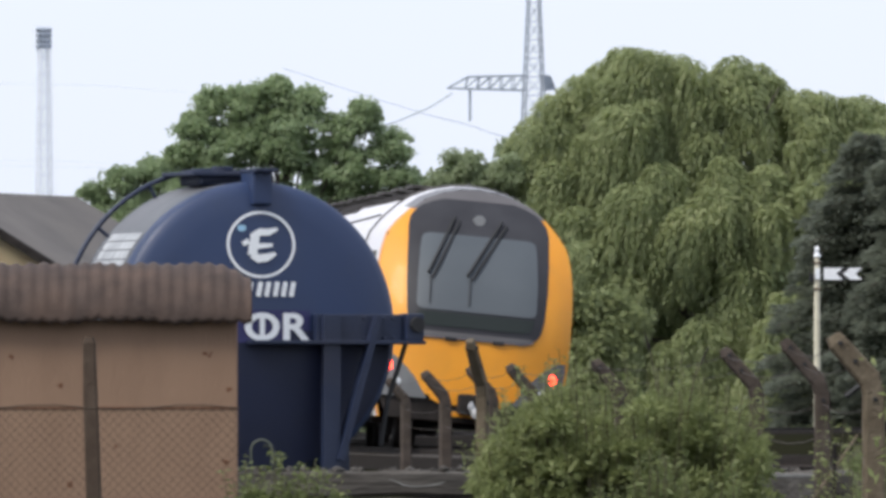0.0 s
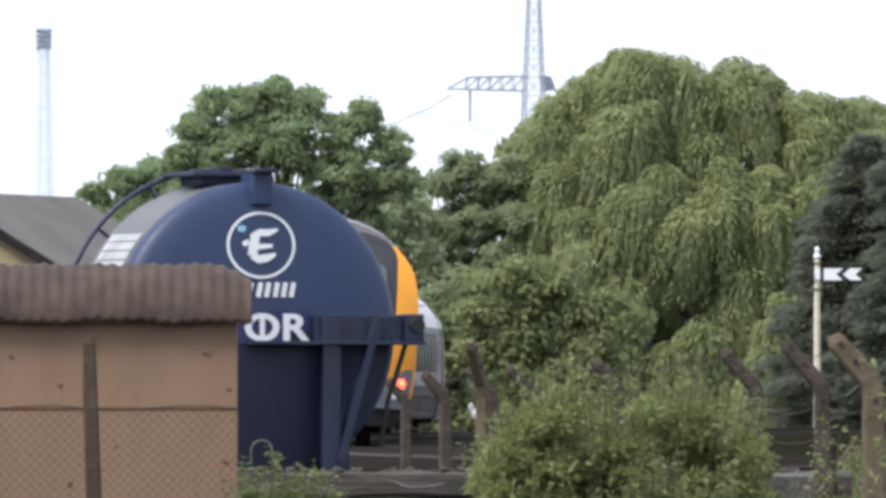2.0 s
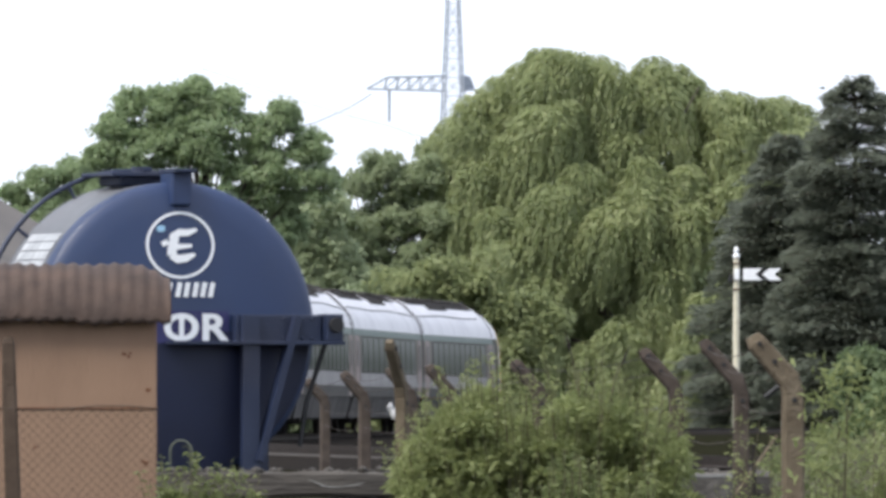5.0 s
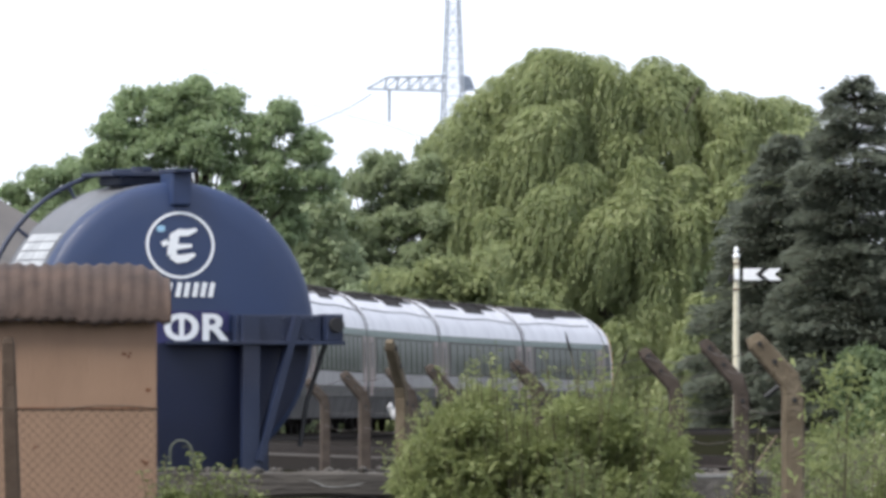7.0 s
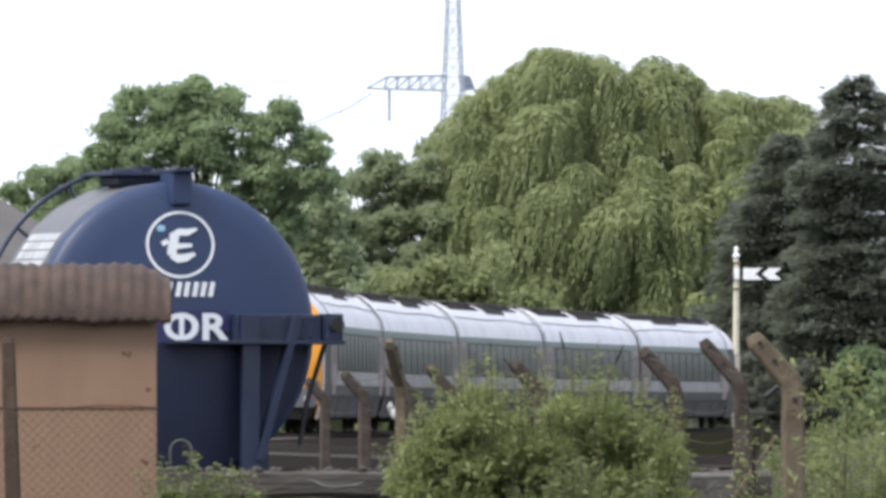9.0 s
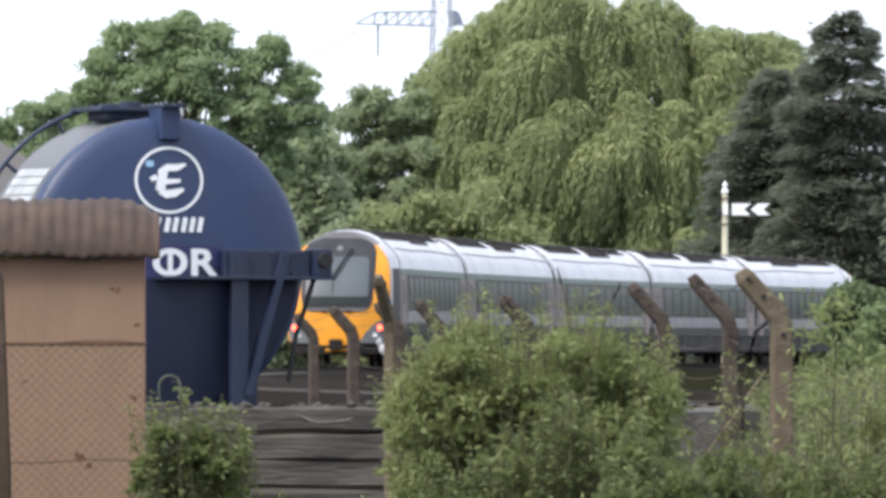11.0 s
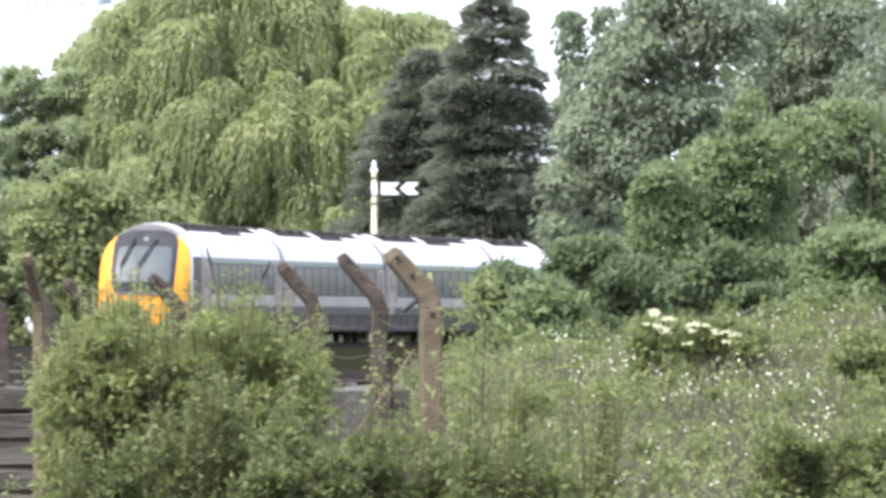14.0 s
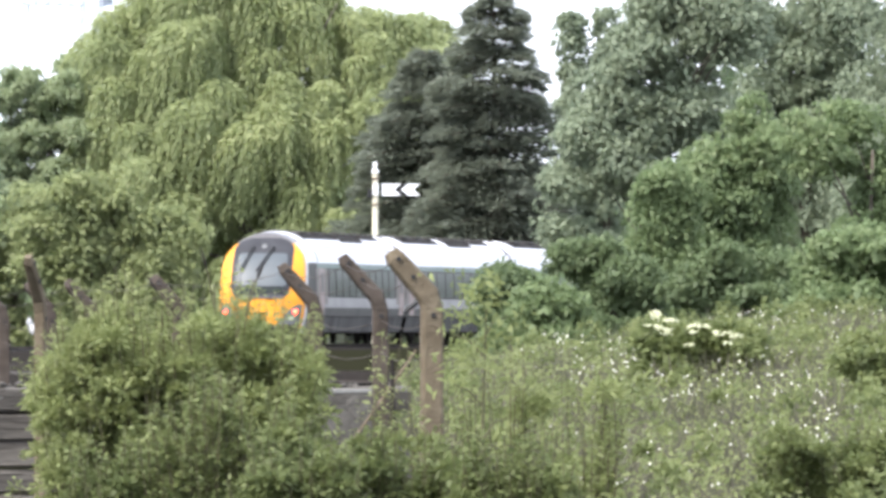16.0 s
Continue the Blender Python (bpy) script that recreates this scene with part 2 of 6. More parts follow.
# ---------------------------------------------------------------- tools
def part(name, bm, mat, parent=None, label="", smooth=False):
    me = bpy.data.meshes.new(name)
    bm.to_mesh(me)
    bm.free()
    me.materials.append(mat)
    if smooth:
        me.polygons.foreach_set("use_smooth", [True] * len(me.polygons))
    ob = new(name, me)
    if parent is not None:
        ob.parent = parent
    if label:
        tagged(ob, label)
    return ob


def thing(name, place, label, category, group="", kind="", turn=0):
    ob = new(name)
    ob.matrix_basis = pose(*place, 0, 0, turn)
    return tagged(ob, label, category, group, kind)


def add_box(bm, c, s, m=None, bevel=0.0):
    r = bmesh.ops.create_cube(bm, size=1.0, matrix=(m or Matrix()) @ Matrix.Translation(c) @ Matrix.Diagonal((*s, 1)))
    if bevel:
        es = list({e for v in r["verts"] for e in v.link_edges})
        bmesh.ops.bevel(bm, geom=es, offset=bevel, segments=2, affect="EDGES", profile=0.6)


def box(c, s, bevel=0.0, m=None):
    bm = bmesh.new()
    add_box(bm, c, s, m, bevel)
    return bm


def add_tube(bm, pts, radii, n=7, cap=True):
    rings, pts = [], [Vector(p) for p in pts]
    for i, p in enumerate(pts):
        d = (pts[min(i + 1, len(pts) - 1)] - pts[max(i - 1, 0)]).normalized()
        q = d.to_track_quat("Z", "Y")
        r = radii[i] if hasattr(radii, "__len__") else radii
        rings.append([bm.verts.new(p + q @ Vector((r * math.cos(a), r * math.sin(a), 0))) for a in [2 * math.pi * k / n for k in range(n)]])
    for a, b in zip(rings, rings[1:]):
        for k in range(n):
            bm.faces.new((a[k], a[(k + 1) % n], b[(k + 1) % n], b[k]))
    if cap:
        bm.faces.new(rings[0][::-1])
        bm.faces.new(rings[-1])


def tube(pts, radii, n=7):
    bm = bmesh.new()
    add_tube(bm, pts, radii, n)
    return bm


def add_beam(bm, a, b, w, d=None):
    """A square bar from a to b."""
    a, b = Vector(a), Vector(b)
    q = (b - a).to_track_quat("Z", "Y").to_matrix().to_4x4()
    add_box(bm, (0, 0, 0), (w, d or w, (b - a).length), Matrix.Translation((a + b) / 2) @ q)


def add_sheet(bm, rows):
    """A skin over rows of points."""
    vs = [[bm.verts.new(p) for p in r] for r in rows]
    for a, b in zip(vs, vs[1:]):
        for k in range(len(a) - 1):
            bm.faces.new((a[k], a[k + 1], b[k + 1], b[k]))


def sheet(rows):
    bm = bmesh.new()
    add_sheet(bm, rows)
    bmesh.ops.recalc_face_normals(bm, faces=bm.faces)
    return bm


def leaf_mesh(name, base, way, length, width, mat, parent, label="", rng=None, fold=0.25, face=None, wild=0.75):
    """Many blades in one mesh: each a folded pointed leaf from its base along its way, turned roughly to its face."""
    n = len(base)
    side = np.cross(way, rng.normal(size=(n, 3)) if face is None else face + wild * rng.normal(size=(n, 3)))
    side /= np.linalg.norm(side, axis=1, keepdims=True) + 1e-9
    up = np.cross(side, way)
    ln, wd = length[:, None], width[:, None]
    mid = base + way * ln * 0.45
    v = np.stack([base, mid + side * wd * 0.5 + up * wd * fold, base + way * ln - up * wd * fold, mid - side * wd * 0.5 + up * wd * fold], 1).reshape(-1, 3)
    me = bpy.data.meshes.new(name)
    me.vertices.add(4 * n)
    me.vertices.foreach_set("co", v.astype(np.float32).ravel())
    me.loops.add(4 * n)
    me.loops.foreach_set("vertex_index", np.arange(4 * n, dtype=np.int32))
    me.polygons.add(n)
    me.polygons.foreach_set("loop_start", np.arange(0, 4 * n, 4, dtype=np.int32))
    me.polygons.foreach_set("loop_total", np.full(n, 4, np.int32))
    me.materials.append(mat)
    me.update(calc_edges=True)
    me.validate()
    ob = new(name, me)
    ob.parent = parent
    if label:
        tagged(ob, label)
    return ob


def unit(v):
    return v / (np.linalg.norm(v, axis=-1, keepdims=True) + 1e-9)


def clump_leaves(rng, centres, radii, per, droop=0.3, flat=0.75, out=0.35):
    """Places, ways and faces of leaves on the outside of clumps."""
    k = len(centres)
    idx = np.repeat(np.arange(k), per)
    d = unit(rng.normal(size=(k * per, 3)))
    d[:, 2] = np.where(d[:, 2] < -0.35, -d[:, 2] * 0.6, d[:, 2])
    rad = radii[idx][:, None] * (0.55 + 0.5 * rng.random((k * per, 1)) ** 0.6)
    pos = centres[idx] + d * rad * np.array([1, 1, flat])
    w = rng.normal(size=d.shape)
    way = unit(w - 0.6 * d * (w * d).sum(1, keepdims=True) + out * d + np.array([0, 0, -droop]))
    return pos, way, unit(d + np.array([0, 0, 0.35]))


def crown_clumps(rng, size, count, lobes):
    """Clump centres through a lobed crown; size is (half width, half depth, height), foot of the crown at 0."""
    a, b, h = size
    lc = np.array([(x * a, y * b, z * h) for x, y, z, r in lobes])
    lr = np.array([r for *_, r in lobes])
    pick = rng.choice(len(lobes), count, p=lr ** 2 / (lr ** 2).sum())
    d = unit(rng.normal(size=(count, 3)))
    f = (0.35 + 0.65 * rng.random((count, 1)) ** 0.45)
    c = lc[pick] + d * f * lr[pick][:, None] * np.array([a, b, h * 0.6])
    c[:, 2] = np.maximum(c[:, 2], 0.02 * h)
    return c


def trunk_and_limbs(rng, height, radius, tips, n=7, lean=0.0):
    bm = bmesh.new()
    k = 7
    axis = [Vector((lean * (i / k) ** 2 + 0.15 * radius * math.sin(i * 2.1), 0.2 * radius * math.cos(i * 1.7), height * i / k)) for i in range(k + 1)]
    add_tube(bm, axis, [radius * (1.25 - 0.3 * min(i, 1)) * (1 - 0.8 * i / k) for i in range(k + 1)], n)
    for tip in tips:
        tip = Vector(tip)
        h = max(0.18 * height, min(0.9 * height, tip.z * (0.35 + 0.35 * rng.random())))
        i = h / height * k
        a = axis[int(i)].lerp(axis[min(int(i) + 1, k)], i % 1)
        mid = a.lerp(tip, 0.5) + Vector((0, 0, 0.08 * (tip - a).length))
        r = radius * (1 - 0.8 * h / height) * 0.45
        add_tube(bm, [a, mid, tip], [r, r * 0.6, r * 0.2], 5)
    return bm


def tree(name, place, label, size, lobes, count, clump, per, leaf, mat, seed, trunk_h=None, trunk_r=0.3, category="tree", droop=0.3, leaf_ratio=0.55):
    """A tapered trunk, limbs to the clumps, and a crown of single leaves in clumps."""
    rng = np.random.default_rng(seed)
    root = thing(name, place, label, category)
    c = crown_clumps(rng, size, count, lobes)
    rad = clump * (0.6 + 0.8 * rng.random(count))
    c[:, 2] *= size[2] / (c[:, 2] + 0.75 * rad).max()
    c[:, 0] *= size[0] / (np.abs(c[:, 0]) + 0.8 * rad).max()
    pick = rng.choice(count, min(count, 26), replace=False)
    part("trunk", trunk_and_limbs(rng, trunk_h or size[2] * 0.8, trunk_r, c[pick]), BARK, root, "bark-covered trunk with limbs", smooth=True)
    pos, way, face = clump_leaves(rng, c, rad, per, droop)
    ln = leaf * (0.6 + 0.8 * rng.random(len(pos)))
    leaf_mesh("crown", pos, way, ln, ln * leaf_ratio, mat, root, "", rng, face=face)
    return root


# ---------------------------------------------------------------- ground, track
TRACK = (0.0494891861, -0.337009653, 6.70979744, -13.4803738, -4.80324549)   # sideways offset by hundreds of metres
TRACK_D0 = F / 125.0


def track_x(y):
    d = (y - TRACK_D0) / 100.0
    x = 0.0
    for c in TRACK:
        x = x * d + c
    return x


TR_Y = np.arange(TRACK_D0 - 40.0, 560.0, 0.2)
TR_X = np.array([track_x(y) for y in TR_Y])
TR_S = np.concatenate([[0], np.cumsum(np.hypot(np.diff(TR_X), np.diff(TR_Y)))])
TR_S -= np.interp(TRACK_D0, TR_Y, TR_S)


def on_track(s):
    return Vector((float(np.interp(s, TR_S, TR_X)), float(np.interp(s, TR_S, TR_Y)), RAIL))


def ground_z(x, y):
    """Near ground at 0, a step behind the timber wall, a flowery bank to the east, level railway land behind."""
    step = min(max((y - 66.3) / 0.8, 0), 1)
    z = 0.92 * step
    bank = min(max((x - 0.25) / 1.2, 0), 1)
    rise = 0.35 + (0.88 + 0.22 * min(max((x - 2.0) / 1.5, 0), 1)) * min(max((y - 55) / 45, 0), 1)
    fall = min(max((y - 112) / 30, 0), 1)
    zb = rise * (1 - fall) + 0.92 * fall
    return z * (1 - bank) + zb * bank


def build_ground():
    ys = [-40, 0, 30, 45, 52, 56, 60, 63, 65.5, 66.3, 66.7, 67.1, 70, 74, 78, 84, 90, 96, 102, 108, 114, 122, 132, 145, 170, 220, 300, 400, 520, 700, 1000, 1600, 3000, 4800]
    xs = [-2500, -800, -300, -120, -60, -30, -18, -12, -8, -5, -3, -1.5, -0.5, 0.25, 0.6, 0.9, 1.2, 1.5, 2.5, 4, 7, 12, 20, 40, 80, 200, 800, 2500]
    rows = [[(x, y, ground_z(x, y)) for x in xs] for y in ys]
    ob = part("ground", sheet(rows), SOIL, None)
    tagged(ob, "rough grassy ground rising to the railway land", "ground", kind="structure")
    rng = np.random.default_rng(5)
    rows = []
    for y in np.arange(TRACK_D0 - 35, 555, 3.0):
        x = track_x(y)
        rows.append([(x + k, y, z) for k, z in ((-4.4, 0.93), (-3.0, 0.99 + 0.02 * rng.random()), (-1.7, 1.0), (0, 0.985), (1.7, 1.0), (3.0, 0.99), (4.4, 0.93))])
    tagged(part("track_bed", sheet(rows), BALLAST), "grey stone ballast bed of the railway", "ballast", kind="structure")
    tr = tagged(new("railway_track"), "curved railway track with rusty rails on sleepers", "railway track", kind="structure")
    for k in (-0.75, 0.75):
        pts = [(track_x(y) + k, y) for y in np.arange(TRACK_D0 - 35, 555, 4.0)]
        prof = ((-0.07, 1.0), (-0.012, 1.02), (-0.035, 1.1), (0.035, 1.1), (0.012, 1.02), (0.07, 1.0))
        part("rail", sheet([[(x + a, y, z) for a, z in prof] for x, y in pts]), RAIL_RUST, tr)
    bm = bmesh.new()
    add_box(bm, (0, 0, 0), (2.5, 0.25, 0.1), None, 0.01)
    me = bpy.data.meshes.new("sleeper")
    bm.to_mesh(me)
    bm.free()
    me.materials.append(SLEEPER)
    for i in range(200):
        p, q = on_track(-20 + i * 0.75), on_track(-19.5 + i * 0.75)
        ob = new("sleeper", me)
        ob.matrix_basis = pose(p.x, p.y, 0.965, 0, 0, -math.degrees(math.atan2(q.x - p.x, q.y - p.y)))
        ob.parent = tr


build_ground()


# ---------------------------------------------------------------- corrugated shed
def build_shed():
    D = 62.0
    root = thing("shed", (*P(420, 732, D).xy, 0), "tan rendered shed with a rusty corrugated iron roof", "shed", turn=3.6)
    k = D / F
    w, deep = 2.9, 2.6
    z_eave, z_top = EYE_Z + (HORIZON - 566) * k, EYE_Z + (HORIZON - 461) * k
    # walls 0.12 thick, the corner at the origin
    for nm, c, s in (("front_wall", (-w / 2, 0.06, z_eave / 2), (w, 0.12, z_eave)), ("side_wall", (-0.06, deep / 2 + 0.06, z_eave / 2), (0.12, deep - 0.12, z_eave)),
                     ("side_wall", (-w + 0.06, deep / 2 + 0.06, z_eave / 2), (0.12, deep - 0.12, z_eave)), ("back_wall", (-w / 2, deep + 0.06, z_eave / 2), (w, 0.12, z_eave))):
        part(nm, box(c, s, 0.008), TAN, root)
    # shallow curved roof in corrugated sheets, ribs running up the slope
    rng = np.random.default_rng(3)
    pitch, amp = 0.073, 0.0065
    x0, x1 = -w - 0.06, 0.075
    n = int((x1 - x0) / pitch * 8)
    rise = z_top - z_eave

    def skin(dz):
        rows = []
        for i in range(17):
            a = i / 16
            ang = a * math.pi / 2
            row = []
            for j in range(n + 1):
                x = x0 + (x1 - x0) * j / n
                end = max(0, (x + 0.10) / 0.175)
                sag = 0.30 * rise * end ** 1.5 * (0.25 + 0.75 * a)
                wob = 0.008 * math.sin(x * 9 + 1) * (1 - a) + 0.004 * math.sin(x * 23)
                y = -0.085 + 0.42 * (1 - math.cos(ang)) ** 1.1
                z = z_eave - 0.012 + rise * math.sin(ang) + amp * math.cos(2 * math.pi * x / pitch) + wob - sag + dz
                row.append((x, y, z))
            rows.append(row)
        for y in (deep * 0.4, deep * 0.7, deep + 0.2):
            rows.append([(x, y, z_top - sagz) for (x, _, z), sagz in zip(rows[16], [z_top - q[2] + 0.05 * (y - 0.4) for q in rows[16]])])
        return rows

    bm = bmesh.new()
    add_sheet(bm, skin(0))
    bmesh.ops.recalc_face_normals(bm, faces=bm.faces)
    bmesh.ops.solidify(bm, geom=bm.faces[:], thickness=0.006)
    part("corrugated_roof", bm, RUST_ROOF, root, "rusty brown corrugated iron roof", smooth=True)
    # joints and rust on the wall
    bm = bmesh.new()
    for u, v, r in ((365, 625, 7), (404, 690, 8), (402, 818, 8), (108, 684, 7), (124, 856, 7), (305, 925, 11), (318, 938, 8), (402, 905, 6), (18, 632, 6), (205, 790, 5)):
        p = P(u, v, D) - root.matrix_basis.translation
        for q in range(5):
            o = Vector((rng.normal() * r * 0.35 * k, 0, rng.normal() * r * 0.3 * k))
            bmesh.ops.create_icosphere(bm, subdivisions=1, radius=r * 0.5 * k * (0.5 + 0.5 * rng.random()), matrix=Matrix.Translation((p.x + o.x, -0.001, p.z + o.z)) @ Matrix.Diagonal((1, 0.12, 1, 1)))
    tagged(part("rust_staining", bm, RUST, root, "rust spots on the wall"), kind="stuff")
    part("wall_joint", box((-w / 2, -0.002, EYE_Z + (HORIZON - 722) * k), (w, 0.006, 0.01)), RUST, root)


build_shed()


# ---------------------------------------------------------------- boundary fence
FENCE_Z = 1.98


def fence_post(x, y, turn, mat, crank=True, tall=FENCE_Z, lean=0.0, w=0.125):
    """A square concrete post whose head is bent over."""
    foot = ground_z(x, y) - 0.05
    ob = thing("fence_post", (x, y, foot), "weathered concrete fence post with a bent-over head" if crank else "weathered concrete fence post wrapped in wire", "fence post", "boundary fence posts", turn=turn)
    h = tall - foot
    arm = 0.25 if crank else 0.0
    bm = bmesh.new()
    pts = [((0, 0, 0), 1.0), ((0, 0, (h - arm) * 0.5), 0.97), ((0, 0, h - arm - 0.03), 0.95), ((-0.02, 0, h - arm + 0.04), 0.97), ((-arm * 0.74, 0, h - 0.025), 0.84), ((-arm * 0.82, 0, h + 0.008), 0.6)]
    if not crank:
        pts = [((0, 0, 0), 1.0), ((0.01, 0, h * 0.5), 0.95), ((-0.01, 0, h * 0.85), 0.85), ((-0.015, 0, h - 0.03), 0.75), ((-0.015, 0, h), 0.5)]
    rings = []
    for i, (p, s) in enumerate(pts):
        p = Vector(p)
        a = Vector(pts[max(i - 1, 0)][0])
        b = Vector(pts[min(i + 1, len(pts) - 1)][0])
        d = (b - a).normalized()
        ac = d.cross(Vector((0, 1, 0))).normalized()
        hw, hd, ch = w / 2 * s, w / 2 * s, 0.25
        ring = []
        for e, g in ((-1, -1 + ch), (-1 + ch, -1), (1 - ch, -1), (1, -1 + ch), (1, 1 - ch), (1 - ch, 1), (-1 + ch, 1), (-1, 1 - ch)):
            ring.append(bm.verts.new(p + ac * (-e) * hw + Vector((0, g * hd, 0)) + Vector((lean * p.z, 0, 0))))
        rings.append(ring)
    for a, b in zip(rings, rings[1:]):
        for k in range(8):
            bm.faces.new((a[k], a[(k + 1) % 8], b[(k + 1) % 8], b[k]))
    bm.faces.new(rings[-1])
    bmesh.ops.recalc_face_normals(bm, faces=bm.faces)
    part("shaft", bm, mat, ob, smooth=False)
    if crank:
        for z, x0 in ((h - 0.03, -arm * 0.7), (h - 0.12, -arm * 0.4), (h - arm - 0.06, 0)):
            b2 = bmesh.new()
            bmesh.ops.create_cone(b2, cap_ends=True, segments=8, radius1=0.012, radius2=0.012, depth=w * 1.1, matrix=Matrix.Translation((x0 + lean * z, 0, z)) @ Matrix.Rotation(math.pi / 2, 4, "X"))
            part("wire_hole", b2, BLACK, ob)
    return ob


def at_d(u, d):
    p = P(u, HORIZON, d)
    return p.x, p.y


# bent posts running away from the corner, then the straight ones along the front
for u, v, mat, w in ((1546, 597, POST_TAN, 0.112), (1455, 605, CONCRETE, 0.082), (1340, 620, CONCRETE, 0.088), (1100, 641, CONCRETE, 0.105), (945, 648, CONCRETE, 0.1), (872, 652, CONCRETE, 0.1), (788, 660, CONCRETE, 0.11), (718, 672, CONCRETE, 0.11)):
    d = (FENCE_Z - EYE_Z) * F / (HORIZON - v)
    fence_post(*at_d(u, d), 8 if u > 1300 else 14, mat, w=w)
fence_post(*at_d(856, 60.0), 74, POST_TAN, True, tall=P(0, 606, 60).z, lean=-0.012, w=0.06)
fence_post(*at_d(166, 59.9), 0, POST_BROWN, False, tall=P(0, 596, 59.9).z, lean=-0.006, w=0.085)


def fence_oddments():
    """A leaning prop, a stake and a rod by the corner post, and a scrap blown against the fence."""
    a, b = P(1518, 770, 61.2), P(1434, 890, 61.0)
    b = b + (b - a) * 0.9
    prop = thing("timber_prop", (b.x, b.y, b.z), "thin brown timber prop leaning on the corner post", "prop")
    part("pole", tube([(0, 0, 0), a - b], 0.008, 6), POST_TAN, prop)
    p = P(1476, 786, 60.8)
    st = thing("stake", (p.x, p.y, 0), "thin dark wooden stake", "stake")
    part("pole", tube([(0.02, 0, 0), (0, 0, p.z)], 0.012, 6), UNDER, st)
    p = P(1539, 690, 60.9)
    rod = thing("iron_rod", (p.x, p.y, 0), "rusty iron rod in front of the corner post", "rod")
    part("bar", tube([(0.01, 0, 0), (0, 0, p.z)], 0.008, 6), STEEL, rod)
    p, q = P(1497, 702, 61.5), P(1530, 676, 61.5)
    br = thing("wire_bracket", (q.x, q.y, q.z), "short black wire bracket bolted to the post", "bracket")
    part("strap", tube([(0, 0, 0), p - q], 0.014, 5), BLACK, br)
    rng = np.random.default_rng(17)
    c = P(838, 728, 60.4)
    bag = thing("plastic_scrap", (c.x, c.y, c.z), "crumpled white plastic scrap caught on the fence", "litter")
    bm = bmesh.new()
    bmesh.ops.create_icosphere(bm, subdivisions=3, radius=0.036, matrix=Matrix.Rotation(radians(-25), 4, "Y") @ Matrix.Diagonal((0.55, 0.5, 1.35, 1)))
    for v in bm.verts:
        v.co *= 1 + 0.55 * noise.noise(v.co * 38)
    part("film", bm, SCRAP, bag)


fence_oddments()


def build_netting():
    """Chain-link netting between the front posts, with its line wires."""
    ob = tagged(new("chain_link_fence"), "sagging chain-link fence netting on line wires", "fence")
    d = 59.6
    a, b = P(-120, 732, d), P(424, 732, d)
    top, low = P(0, 721, d).z, 0.15
    me_v, me_f = [], []

    def strand(p, q, r):
        p, q = Vector(p), Vector(q)
        w = (q - p).normalized()
        s = w.cross(Vector((0, 1, 0))).normalized() * r
        t = Vector((0, r, 0))
        i = len(me_v)
        for c in (p, q):
            for o in (s, t, -s, -t):
                me_v.append(c + o)
        for k in range(4):
            me_f.append((i + k, i + (k + 1) % 4, i + 4 + (k + 1) % 4, i + 4 + k))

    step = 0.05
    n = int((b.x - a.x) / step)
    hgt = top - low
    for i in range(-int(hgt / step), n):
        for sgn in (1, -1):
            x0, x1 = a.x + i * step, a.x + i * step + hgt
            z0, z1 = (low, top) if sgn == 1 else (top, low)
            f0, f1 = max(0, (a.x - x0) / hgt), min(1, (b.x - x0) / hgt)
            if f1 > f0:
                strand((x0 + (x1 - x0) * f0, d, z0 + (z1 - z0) * f0), (x0 + (x1 - x0) * f1, d, z0 + (z1 - z0) * f1), 0.0011)
    me = bpy.data.meshes.new("netting")
    me.from_pydata(me_v, [], me_f)
    me.materials.append(WIRE)
    net = new("netting", me)
    net.parent = ob
    tagged(net, "diamond wire netting", kind="stuff")
    for z, dz in ((top, 0.012), (top - 0.6, 0.01)):
        part("line_wire", tube([(a.x + (b.x - a.x) * i / 10, d + 0.004, z - dz * math.sin(i * 1.3)) for i in range(11)], 0.0035, 5), WIRE, ob)


build_netting()


def line_wires():
    """Barbed wires strung from bent head to bent head."""
    ob = tagged(new("barbed_wire"), "slack barbed wires between the bent concrete posts", "wire")
    us = ((1546, 597), (1455, 605), (1340, 620), (1100, 641), (945, 648), (872, 652), (788, 660), (718, 672))
    for off, dz in ((-0.18, -0.04), (-0.10, -0.13), (0.0, -0.33), (0.0, -0.5)):
        pts = []
        for u, v in us:
            d = (FENCE_Z - EYE_Z) * F / (HORIZON - v)
            x, y = at_d(u, d)
            pts.append(Vector((x + off, y - 0.066, FENCE_Z + dz)))
        full = []
        for p, q in zip(pts, pts[1:]):
            full += [p.lerp(q, t) - Vector((0, 0, 0.05 * 4 * t * (1 - t))) for t in (0, 0.25, 0.5, 0.75)]
        part("strand", tube(full + [pts[-1]], 0.0022, 4), WIRE, ob)


line_wires()


